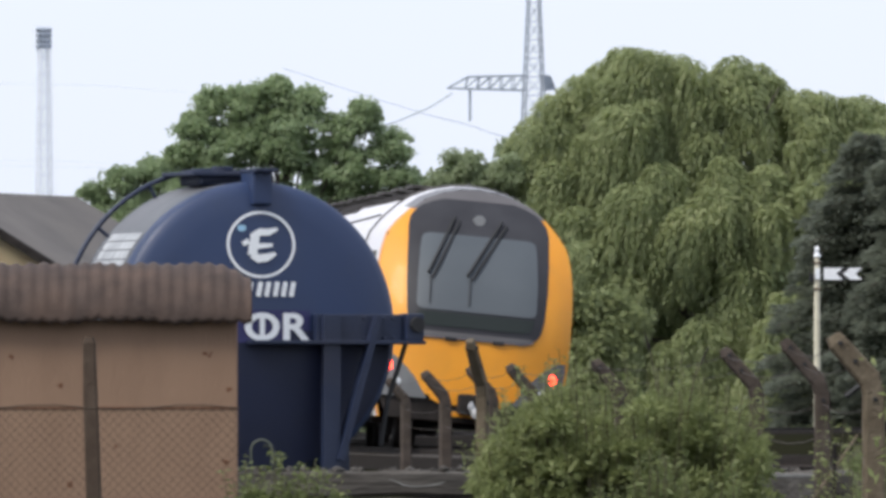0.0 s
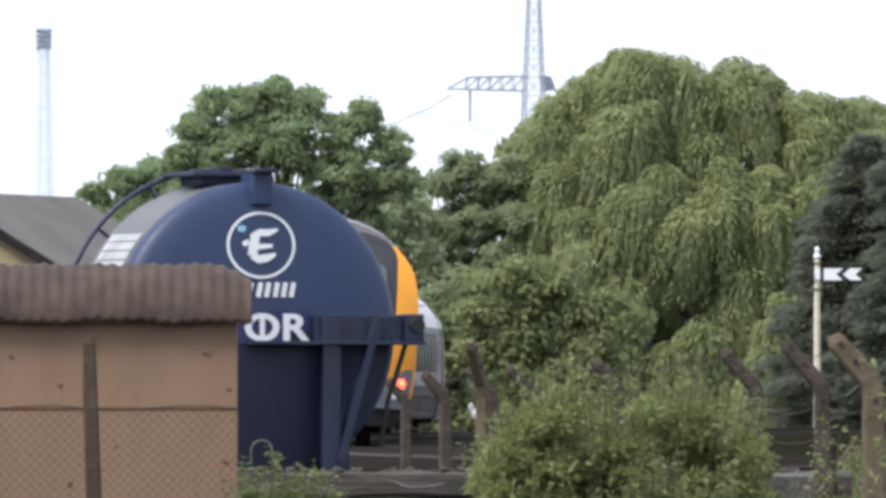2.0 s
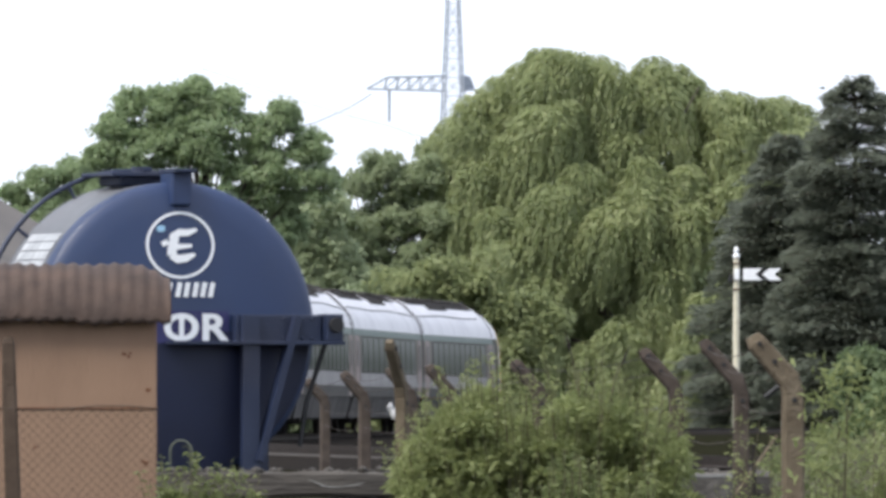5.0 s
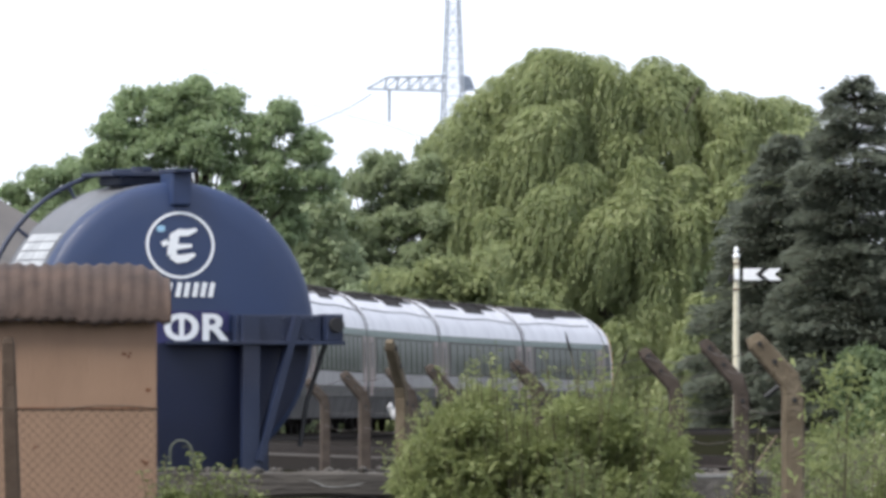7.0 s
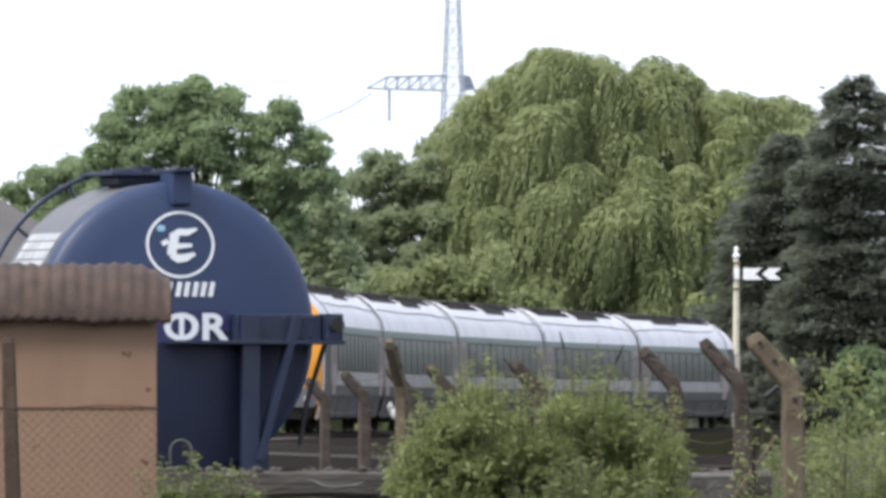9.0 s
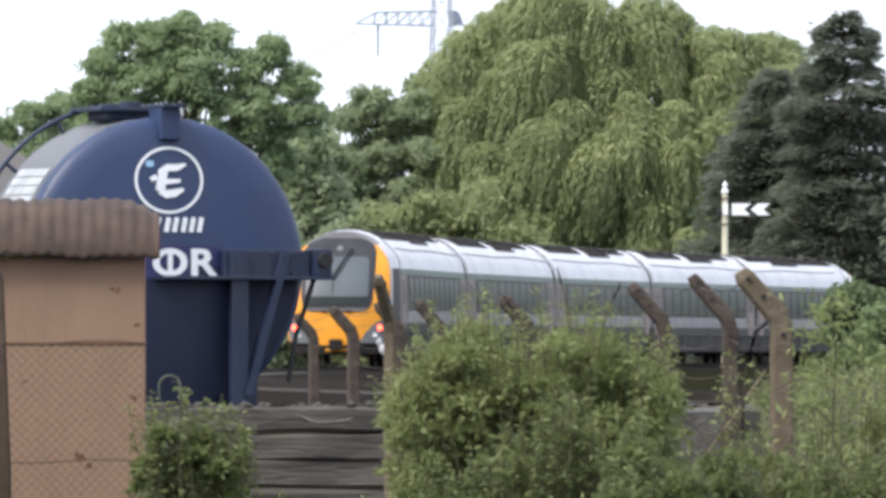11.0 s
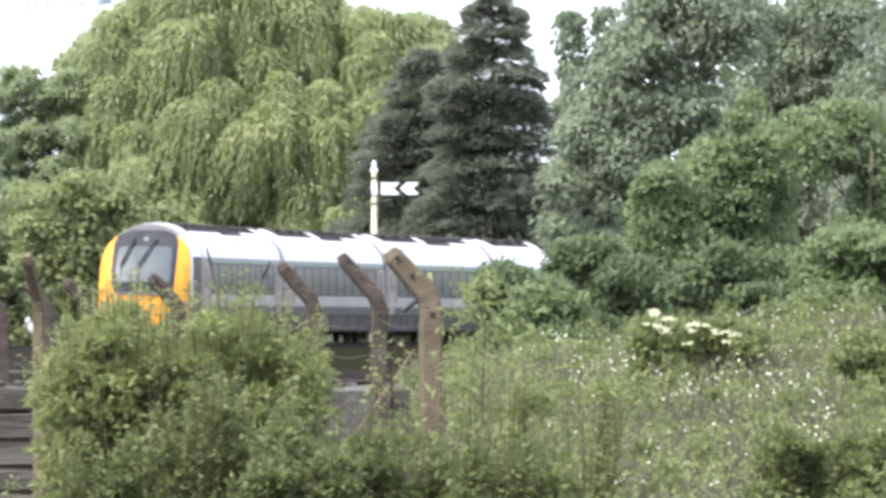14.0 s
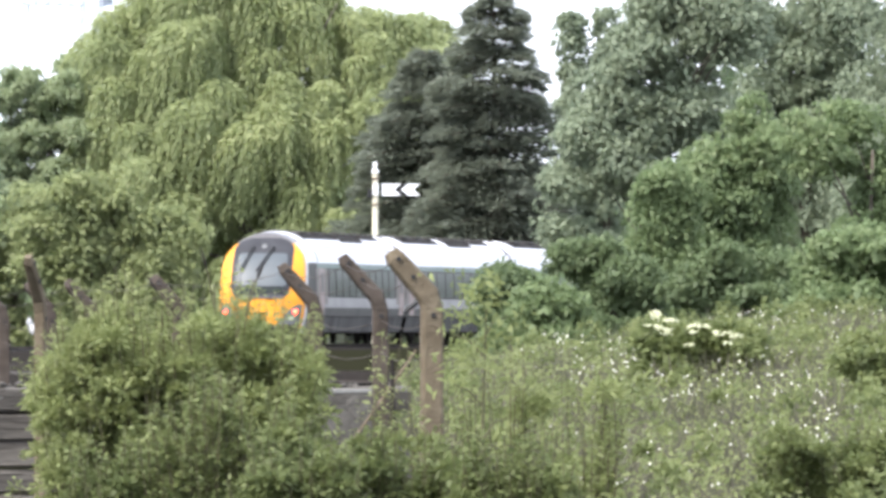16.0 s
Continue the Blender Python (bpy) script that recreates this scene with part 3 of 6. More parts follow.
# ---------------------------------------------------------------- timber wall
def build_timber_wall():
    root = tagged(new("timber_wall"), "low retaining wall of stacked weathered grey sleepers", "wall", kind="structure")
    rng = np.random.default_rng(8)
    D = 66.0
    top = P(0, 828, D).z
    z = top - 0.16
    course = 0
    while z > -0.1:
        x = -6.4 + (course % 2) * 1.1
        while x < -0.3:
            ln = min(2.4 + 0.25 * rng.random(), 0.2 - x)
            bm = bmesh.new()
            nx = 9
            rows = []
            hh, dp = 0.135 + 0.01 * rng.random(), 0.24
            for i in range(nx):
                a = i / (nx - 1)
                j = rng.normal(size=8) * 0.006
                e = 0.012 if i in (0, nx - 1) else 0
                rows.append([(x + a * ln, D + j[0] + e, z + 0.012 + j[1]), (x + a * ln, D + j[2] + e, z + hh - 0.015 + j[3]), (x + a * ln, D + 0.02 + e, z + hh + j[4] - e), (x + a * ln, D + dp, z + hh + j[5]), (x + a * ln, D + dp, z + j[7]), (x + a * ln, D + 0.02, z + j[6]), (x + a * ln, D + j[0] + e, z + 0.012 + j[1])])
            add_sheet(bm, rows)
            bmesh.ops.remove_doubles(bm, verts=bm.verts, dist=0.0005)
            bmesh.ops.holes_fill(bm, edges=bm.edges)
            bmesh.ops.recalc_face_normals(bm, faces=bm.faces)
            part("sleeper", bm, SLEEPER, root)
            x += ln + 0.015 + 0.03 * rng.random()
        z -= 0.152
        course += 1
    # broken stone lying along the top
    rub = tagged(new("rubble"), "broken pale stones lying along the timber wall", "rubble", kind="stuff")
    bm = bmesh.new()
    for i in range(300):
        r = 0.008 + 0.022 * rng.random() ** 2
        x = -6.2 + 6.3 * rng.random()
        bmesh.ops.create_icosphere(bm, subdivisions=1, radius=r, matrix=Matrix.Translation((x, D + 0.04 + 0.2 * rng.random(), top - 0.022 + r * 0.45)) @ Matrix.Rotation(rng.random() * 6, 4, "Z") @ Matrix.Diagonal((1.5, 1, 0.7, 1)))
    for v in bm.verts:
        v.co += Vector(rng.normal(size=3)) * 0.004
    part("stones", bm, RUBBLE, rub)


build_timber_wall()


def wall_oddments():
    """A looped offcut of hose standing on the sleepers and a pale strip sagging over their face."""
    c = P(463, 822, 66.1)
    k = 66.1 / F
    hose = thing("hose_offcut", (c.x, c.y, c.z), "looped offcut of pale grey hose on the timber wall", "hose")
    for dx, r, h in ((0, 19, 43), (8, 10, 33)):
        loop = [(((dx + r * math.cos(a)) * k), 0.02 * dx / 9, (h - r + r * math.sin(a)) * k) for a in [math.pi * i / 10 for i in range(11)]]
        loop = [(loop[0][0], loop[0][1], 0)] + loop + [(loop[-1][0], loop[-1][1], 0)]
        part("loop", tube(loop[:9] if dx else loop, 0.008, 6), HOSE, hose)
    a = P(688, 848, 65.96)
    strip = thing("plastic_strip", (a.x, a.y, a.z), "pale plastic strip sagging across the sleepers", "litter")
    way = [(688, 848), (700, 852), (712, 859), (728, 862), (750, 861), (772, 858), (788, 853)]
    part("band", tube([P(u, v, 65.955) - a for u, v in way], [0.002, 0.004, 0.0075, 0.006, 0.004, 0.006, 0.002], 6), HOSE_PALE, strip)


wall_oddments()


def concrete_slab():
    """A grey slab set on edge before the sleepers, its top edge paler."""
    a, b = P(1322, 838, 65.85), P(1450, 838, 65.85)
    foot = ground_z((a.x + b.x) / 2, 65.85) - 0.02
    root = thing("concrete_slab", ((a.x + b.x) / 2, 65.85, foot), "grey concrete slab on edge with a pale top", "slab")
    w, h = b.x - a.x, a.z - foot
    part("face", box((0, 0, (h - 0.025) / 2), (w, 0.07, h - 0.025), 0.006), RUBBLE, root)
    part("pale_edge", box((0, 0, h - 0.0125), (w + 0.01, 0.078, 0.023), 0.005), HOSE_PALE, root, "pale top edge")


concrete_slab()


# ---------------------------------------------------------------- blue tank
def build_tank():
    D, R, L = 70.0, 0.885, 0.74
    k = D / F
    c = P(457, 586, D)
    turn = 25
    root = thing("storage_tank", (c.x, c.y, 0), "short navy blue tank with a white roundel and silver sides", "tank", turn=turn)
    cz = c.z

    def ring(r, y, n=72, a0=0.0, a1=2 * math.pi):
        return [(r * math.cos(a0 + (a1 - a0) * i / n), y, cz + r * math.sin(a0 + (a1 - a0) * i / n)) for i in range(n + 1)]

    part("barrel", sheet([ring(R - 0.004, 0.03), ring(R, 0.06), ring(R, L), ring(R - 0.03, L + 0.03), ring(0.01, L + 0.05)]), SILVER_TANK, root, "weathered silver barrel", smooth=True)
    bulge = 0.09
    part("tank_end", sheet([ring(R * q + 0.004 * (q == 0), -bulge + (bulge - 0.01) * q * q) for q in (0, 0.2, 0.4, 0.6, 0.8, 0.93)] + [ring(R * 0.985, 0.008), ring(R + 0.004, 0.03), ring(R + 0.006, 0.055), ring(R - 0.002, 0.06)]), BLUE, root, "navy blue dished end", smooth=True)
    # A darker navy half-disc covers the lower half of the end.
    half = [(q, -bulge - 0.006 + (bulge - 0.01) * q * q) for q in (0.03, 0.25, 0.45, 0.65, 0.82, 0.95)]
    part("lower_half_disc", sheet([ring(R * q, y, 36, math.pi, 2 * math.pi) for q, y in half]), BLUE_LOW, root, "dark navy lower half of the end", smooth=True)
    part("end_band", sheet([ring(R + 0.002, 0.05), ring(R + 0.004, 0.052), ring(R + 0.004, 0.13), ring(R + 0.0, 0.132)]), BLUE, root, smooth=True)
    hoop = part("rear_hoop", tube([Vector(p) for p in ring(R + 0.085, L - 0.01)], 0.016, 6), BLUE_DARK, root, "dark blue pipe hoop standing off the barrel", smooth=True)
    for a in range(15, 180, 25):
        c1, s1 = math.cos(radians(a)), math.sin(radians(a))
        part("hoop_stud", tube([((R - 0.02) * c1, L - 0.03, cz + (R - 0.02) * s1), ((R + 0.085) * c1, L - 0.01, cz + (R + 0.085) * s1)], 0.012, 6), BLUE_DARK, hoop)
    # white lettering bars on the barrel's flank
    bm = bmesh.new()
    for i in range(6):
        a = math.radians(139 + 4.2 * i)
        rows = [[((R + 0.004) * math.cos(a + da), y, cz + (R + 0.004) * math.sin(a + da)) for y in (0.18, 0.3, 0.42, 0.52, 0.66)] for da in (0, 0.03, 0.064)]
        add_sheet(bm, rows)
    part("flank_lettering", bm, FADED_WHITE, root, "faded white lettering bars")
    # manhole, walkway and filler bracket on the crown
    z0 = cz + R
    part("manhole", box((-0.06, 0.5, z0 + 0.02), (0.36, 0.34, 0.07), 0.02), BLUE_DARK, root)
    part("walkway", box((-0.1, 0.5, z0 + 0.055), (0.44, 0.5, 0.025), 0.006), BLUE_DARK, root, "dark walkway plate on top")
    part("valve", tube([(-0.11, 0.35, z0 + 0.05), (-0.11, 0.35, z0 + 0.1)], 0.03, 8), BLUE_DARK, root)
    part("clamp", box((-0.03, 0.5, z0 + 0.09), (0.12, 0.05, 0.03), 0.006), BLUE_DARK, root)
    part("filler_bracket", box((0, 0.03, z0 - 0.035), (0.125, 0.2, 0.2), 0.012), BLUE, root, "blue bracket on the end")
    part("bracket_lip", box((0, 0.0, z0 + 0.07), (0.14, 0.27, 0.022), 0.006), BLUE_DARK, root)

    def on_end(u, v, proud=0.0):
        """A place on the end plate by its bearing and height in the opening view."""
        x, z = (u - 457) * k / math.cos(math.radians(turn)), cz + (586 - v) * k
        rr = min(math.hypot(x, z - cz) / R, 1)
        x -= (bulge - 0.048 - (bulge - 0.044) * rr * rr) * math.tan(math.radians(turn))
        return Vector((x, -bulge - 0.004 + (bulge - 0.01) * rr ** 2 - proud, z))

    def flat_strip(pts, w, proud=0.004, close=False):
        bm = bmesh.new()
        n = len(pts)
        rows = []
        for i, (u, v) in enumerate(pts):
            a, b = pts[(i - 1) % n if close else max(i - 1, 0)], pts[(i + 1) % n if close else min(i + 1, n - 1)]
            d = Vector((b[0] - a[0], b[1] - a[1])).normalized()
            wi = w[i] if hasattr(w, "__len__") else w
            o = Vector((-d.y, d.x)) * wi / 2
            rows.append([on_end(u - o.x, v - o.y, proud), on_end(u + o.x, v + o.y, proud)])
        if close:
            rows.append(rows[0])
        add_sheet(bm, rows)
        bmesh.ops.recalc_face_normals(bm, faces=bm.faces)
        return bm

    part("roundel_ring", flat_strip([(457 + 57 * math.cos(a), 433 + 57 * math.sin(a)) for a in [2 * math.pi * i / 64 for i in range(64)]], 5, close=True), WHITE, root, "white painted ring")
    part("roundel_stroke", flat_strip([(447, 416), (446, 426), (443, 440), (442, 452)], [17, 16, 16, 17]), WHITE, root)
    for pts, w in ((((440, 417), (455, 411), (470, 411), (486, 405)), [7, 13, 12, 5]), (((436, 438), (452, 436), (477, 434)), [6, 10, 6]), (((440, 452), (452, 458), (466, 456), (482, 449)), [10, 15, 14, 6]), (((425, 432), (436, 427)), [9, 10])):
        part("roundel_stroke", flat_strip(pts, w, 0.006), WHITE, root)
    part("roundel_dot", flat_strip([(417, 404), (424, 404), (431, 404)], [9, 12, 9]), PALE_BLUE, root)
    # slanted bars for the word under the ring
    for u0, low in ((433, 9), (449, 0), (463, 0), (478, 0), (492, 0), (506, 0)):
        part("word_bar", flat_strip([(u0 + 7, 499), (u0 + 2 - low * 0.2, 525 + low)], 8.5 if not low else 7.0, 0.005), WHITE, root)
    # the large letters on their panel
    part("letter_panel", flat_strip([(395, 578), (440, 578), (490, 578), (541, 578)], 58, 0.003), BLUE_PANEL, root, "violet-blue painted panel")
    for ch, u, sz in (("O", 457, 66), ("R", 513, 66)):
        cu = bpy.data.curves.new("letter", "FONT")
        cu.body, cu.size, cu.align_x, cu.offset, cu.extrude = ch, sz * k / 0.72 * 0.72, "CENTER", 0.006, 0.001
        tmp = new("letter_curve", cu)
        me = bpy.data.meshes.new_from_object(tmp.evaluated_get(bpy.context.evaluated_depsgraph_get()))
        bpy.data.objects.remove(tmp)
        me.materials.clear()
        me.materials.append(WHITE)
        ob = new("letter", me)
        p = on_end(u, 601, 0.012)
        ob.matrix_basis = pose(p.x, p.y, p.z, 90, 0, 0) @ Matrix.Diagonal((1.28, 1, 1, 1))
        ob.parent = root
        tagged(ob, "white capital letter")
    part("letter_stroke", flat_strip([(457, 557), (457, 599)], 9, 0.014), WHITE, root)

    # cradle: cross beam, end box, standards, stays
    def loc(u, v, y):
        return Vector(((u - 457) * k / math.cos(math.radians(turn)), y, cz + (586 - v) * k))
    yb = -0.125
    a, b = loc(541, 581, yb), loc(690, 581, yb)
    part("cross_beam", box((a + b) / 2, (b.x - a.x, 0.07, 50 * k), 0.008), BLUE_DARK, root, "riveted dark blue cross beam")
    part("lower_flange", box(((loc(425, 606, yb) + loc(724, 606, yb)) / 2), (loc(724, 0, 0).x - loc(425, 0, 0).x, 0.20, 7 * k), 0.004), BLUE_DARK, root)
    e = loc(707, 580, yb)
    part("end_box", box((e.x, yb - 0.02, e.z + 0.005), (33 * k, 0.14, 48 * k), 0.01), BLUE_DARK, root)
    # A black disc paints in the dark inside of the buffer hole.
    bm = bmesh.new()
    bmesh.ops.create_cone(bm, cap_ends=True, segments=20, radius1=14 * k, radius2=13 * k, depth=0.04, matrix=Matrix.Translation((e.x + 0.005, yb - 0.1, e.z + 0.02)) @ Matrix.Rotation(math.pi / 2, 4, "X"))
    part("buffer_hole", bm, BLACK, root, "black disc in place of a round hole")
    bm = bmesh.new()
    p, q = loc(562, 556, yb - 0.05), loc(564, 880, yb - 0.05)
    add_box(bm, (p + q) / 2, (33 * k, 0.05, p.z - q.z), None, 0.006)
    part("standard", bm, BLUE_DARK, root)
    bm = bmesh.new()
    add_beam(bm, loc(643, 560, yb - 0.06), loc(576, 815, yb - 0.06), 24 * k, 0.04)
    part("stay", bm, BLUE_DARK, root)
    part("rod", tube([loc(700, 606, yb), loc(668, 710, yb), loc(655, 790, yb)], 4.5 * k, 6), BLACK, root, "thin black drain rod")
    for u in (548, 562, 576, 622, 640, 656, 672):
        for v in (563, 598):
            bm = bmesh.new()
            bmesh.ops.create_icosphere(bm, subdivisions=1, radius=3.2 * k, matrix=Matrix.Translation(loc(u, v, yb - 0.037)))
            part("rivet", bm, BLUE_DARK, root)
    for x in (-0.55, 0.55):
        part("cradle", box((x, L * 0.5, (cz - R) / 2 + 0.28), (0.14, L * 0.8, cz - R + 0.16 - 0.2), 0.01), BLUE_DARK, root)


build_tank()


# ---------------------------------------------------------------- far building, mast, pylon
def build_hall():
    A, B = P(-103, 338, 330), P(130, 348, 339.2)
    ridge = (A.z + B.z) / 2
    root = thing("industrial_hall", (A.x, A.y, 0.9), "low cream hall with a grey fibre-cement roof", "building")
    ax = (B - A)
    ln = ax.xy.length
    turn = math.degrees(math.atan2(ax.y, ax.x)) - 90
    root.matrix_basis = pose(A.x, A.y, 0.9, 0, 0, turn)
    # local: y along the ridge, x to the right of it
    zr, half, slope = ridge - 0.9, 6.5, 0.58
    ze = zr - half * slope
    for s in (-1, 1):
        n = 44
        rows = []
        for j in range(n + 1):
            y = -0.3 + (ln + 0.6) * j / n
            dz = 0.03 * (j % 2)
            rows.append([(s * x, y, zr - x * slope + dz) for x in (0, half * 0.5, half + 0.4)])
        bm = sheet(rows)
        bmesh.ops.solidify(bm, geom=bm.faces[:], thickness=0.06)
        part("roof", bm, ROOF_GREY, root, "grey fibre-cement roof slope")
        part("verge", beam_piece((0, -0.36, zr - 0.1), (s * (half + 0.3), -0.36, ze - 0.28), 0.22), UNDER, root)
        part("side_wall", box((s * (half - 0.12), ln / 2, ze / 2), (0.24, ln, ze)), CREAM, root)
    for y in (0, ln):
        bm = bmesh.new()
        f = [bm.verts.new(p) for p in ((-half + 0.24, y - 0.1, 0), (half - 0.24, y - 0.1, 0), (half - 0.24, y - 0.1, ze + 0.12), (0, y - 0.1, zr - 0.05), (-half + 0.24, y - 0.1, ze + 0.12))]
        g = bm.faces.new(f)
        bmesh.ops.solidify(bm, geom=[g], thickness=0.2)
        part("gable", bm, CREAM, root, "cream rendered gable")


def beam_piece(a, b, w):
    bm = bmesh.new()
    add_beam(bm, a, b, w)
    return bm


build_hall()


def lattice(bm, z0, z1, w0, w1, panels, bar, brace):
    """Four legs with crossed bracing."""
    def leg(i, a):
        w = w0 + (w1 - w0) * a
        return Vector(((-1, 1, 1, -1)[i] * w / 2, (-1, -1, 1, 1)[i] * w / 2, z0 + (z1 - z0) * a))
    for i in range(4):
        add_beam(bm, leg(i, 0), leg(i, 1), bar)
        for k in range(panels):
            a, b = k / panels, (k + 1) / panels
            add_beam(bm, leg(i, a), leg((i + 1) % 4, b), brace)
            add_beam(bm, leg((i + 1) % 4, a), leg(i, b), brace)
            add_beam(bm, leg(i, b), leg((i + 1) % 4, b), brace)


def build_mast():
    D = 1300.0
    k = D / F
    p = P(76, 732, D)
    root = thing("floodlight_mast", (p.x, p.y, 0.9), "tall grey lattice floodlight mast", "floodlight", turn=20)
    top = P(0, 86, D).z - 0.9
    bm = bmesh.new()
    lattice(bm, 0, top, 46 * k * 0.8, 20 * k * 0.8, 22, 0.17, 0.07)
    part("lattice_tower", bm, HAZE_LATTICE, root)
    hz = P(0, 47, D).z - 0.9
    hw = 32 * k * 0.9
    part("head_frame", box((0, 0.3, (top + hz) / 2), (hw, 0.5, hz - top)), HAZE_LATTICE, root)
    bm0 = bmesh.new()
    bmesh.ops.create_cone(bm0, cap_ends=True, segments=10, radius1=0.24, radius2=0.17, depth=0.3, matrix=Matrix.Rotation(math.pi / 2, 4, "X"))
    me = bpy.data.meshes.new("lamp")
    bm0.to_mesh(me)
    bm0.free()
    me.materials.append(LATTICE)
    for i in range(4):
        for j in range(4):
            ob = new("lamp", me)
            ob.location = (-hw / 2 + hw * (i + 0.5) / 4, -0.1, top + (hz - top) * (j + 0.5) / 4)
            ob.parent = root


build_mast()


def build_pylon():
    D = 760.0
    k = D / F
    p = P(945, 732, D)
    root = thing("electricity_pylon", (p.x, p.y, 0.9), "grey steel lattice electricity pylon with a side arm", "pylon", turn=12)
    bm = bmesh.new()
    z1, z2 = P(0, 300, D).z - 0.9, P(0, -190, D).z - 0.9
    lattice(bm, 0, z1, 4.2, 58 * k * 0.75, 7, 0.14, 0.055)
    lattice(bm, z1, P(0, 5, D).z - 0.9, 58 * k * 0.75, 27 * k * 0.75, 9, 0.085, 0.034)
    lattice(bm, P(0, 5, D).z - 0.9, z2, 27 * k * 0.8, 6 * k, 6, 0.07, 0.03)
    part("lattice_tower", bm, LATTICE, root)
    zt, zb, zl = P(0, 134, D).z - 0.9, P(0, 160, D).z - 0.9, P(0, 157, D).z - 0.9
    for s in (-1, 1):
        bm = bmesh.new()
        reach = 1.0 if s < 0 else 0.24
        tip = Vector((s * 155 * k * reach, 0, zl))
        for y in (-0.55, 0.55):
            a, b = Vector((s * 0.6, y, zt)), Vector((s * 0.6, y, zb))
            c = Vector((s * 118 * k * reach, y * 0.35, zt - 0.1))
            add_beam(bm, a, c, 0.12)
            add_beam(bm, c, tip, 0.12)
            add_beam(bm, b, tip, 0.12)
            for i in range(5):
                f, g = i / 5, (i + 1) / 5
                t1, b1 = a.lerp(c, f), b.lerp(tip, f * 0.78)
                t2, b2 = a.lerp(c, g), b.lerp(tip, g * 0.78)
                add_beam(bm, t1, b2, 0.06)
                add_beam(bm, t2, b2, 0.06)
        part("cross_arm", bm, LATTICE, root)
        if s > 0:
            continue
        ins = Vector((s * 115 * k, 0, zl))
        part("insulator", tube([ins, ins - Vector((0, 0, 58 * k))], 0.09, 6), LATTICE, root)
    wires = tagged(new("power_line"), "sagging power lines strung from the pylon", "cable")
    ends = ((P(800, 165, D), P(760, 190, D), P(700, 216, D), P(560, 250, D)), (P(833, 222, D), P(760, 204, D), P(650, 170, D + 30), P(500, 120, D + 60)),
            (P(833, 222, D), P(870, 236, D), P(905, 245, D), P(1000, 262, D)))
    for i, w in enumerate(ends):
        part("wire", tube(w, 0.05 if i == 0 else 0.022, 5), LATTICE, wires)
    for v in (146, 282, 292):
        part("wire", tube([P(-300, v - 8, 900), P(-50, v, 900), P(160, v + 4, 900), P(330, v + 16, 900)], 0.014, 4), HAZE_LATTICE, wires)


build_pylon()


# ---------------------------------------------------------------- signal
def build_signal():
    D = 434.0
    k = D / F
    p = P(1446, 732, D)
    root = thing("semaphore_signal", (p.x, p.y, 0.92), "cream railway signal post with a white chevron arm", "signal")
    top = P(0, 455, D).z - 0.92
    part("post", tube([(0, 0, 0), (0, 0, top * 0.6), (0, 0, top)], [0.13, 0.12, 0.1], 10), CREAM_POST, root)
    part("finial", tube([(0, 0, top), (0, 0, top + 0.05), (0, 0, top + 0.16), (0, 0, top + 0.28), (0, 0, top + 0.42)], [0.14, 0.14, 0.07, 0.1, 0.01], 10), WHITE, root, "pointed white finial")
    za = P(0, 485, D).z - 0.92
    part("arm_bracket", box((0.02, -0.14, za), (0.2, 0.1, 0.42), 0.02), WHITE, root)
    part("collar", box((0, 0, za - 0.55), (0.28, 0.28, 0.06), 0.01), STEEL, root)
    part("collar", box((0, 0, za + 0.4), (0.26, 0.26, 0.07), 0.01), STEEL, root)
    part("lamp_case", box((-0.2, -0.02, za - 0.15), (0.18, 0.2, 0.3), 0.02), BLACK, root)
    h = 10.5 * k
    for x0, x1, n0, n1, mat in ((12, 26, 0, 0, WHITE), (26, 46, 0, 1, WHITE), (46, 58, 1, 1, BLACK), (58, 80, 1, 1, WHITE)):
        bm = bmesh.new()
        a, b, notch = x0 * k, x1 * k, 12 * k
        if n1:
            pts = [(a - (0 if not n0 else notch) * 0, h), (b, h), (b - notch, 0), (b, -h), (a, -h)]
            if n0:
                pts += [(a - notch, 0)]
        else:
            pts = [(a, h), (b, h), (b, -h), (a, -h)]
        f = bm.faces.new([bm.verts.new((x, -0.16, za + z)) for x, z in pts])
        g = bmesh.ops.extrude_face_region(bm, geom=[f])
        bmesh.ops.translate(bm, vec=(0, 0.03, 0), verts=[v for v in g["geom"] if isinstance(v, bmesh.types.BMVert)])
        bmesh.ops.recalc_face_normals(bm, faces=bm.faces)
        part("arm_panel", bm, mat, root)


build_signal()


# ---------------------------------------------------------------- train
CAR = 23.4
PROFILE = [(1.28, 0.35), (1.43, 0.95), (1.46, 1.3), (1.46, 2.0), (1.445, 2.45), (1.41, 2.72), (1.345, 2.99), (1.20, 3.20), (1.0, 3.41), (0.80, 3.58), (0.54, 3.70), (0.27, 3.77), (0.0, 3.79)]


def half_width(z):
    for (x0, z0), (x1, z1) in zip(PROFILE, PROFILE[1:]):
        if z <= z1:
            return x0 + (x1 - x0) * (z - z0) / (z1 - z0)
    return 0.0


def between(z0, z1, n):
    return [z0 + (z1 - z0) * i / n for i in range(n + 1)]


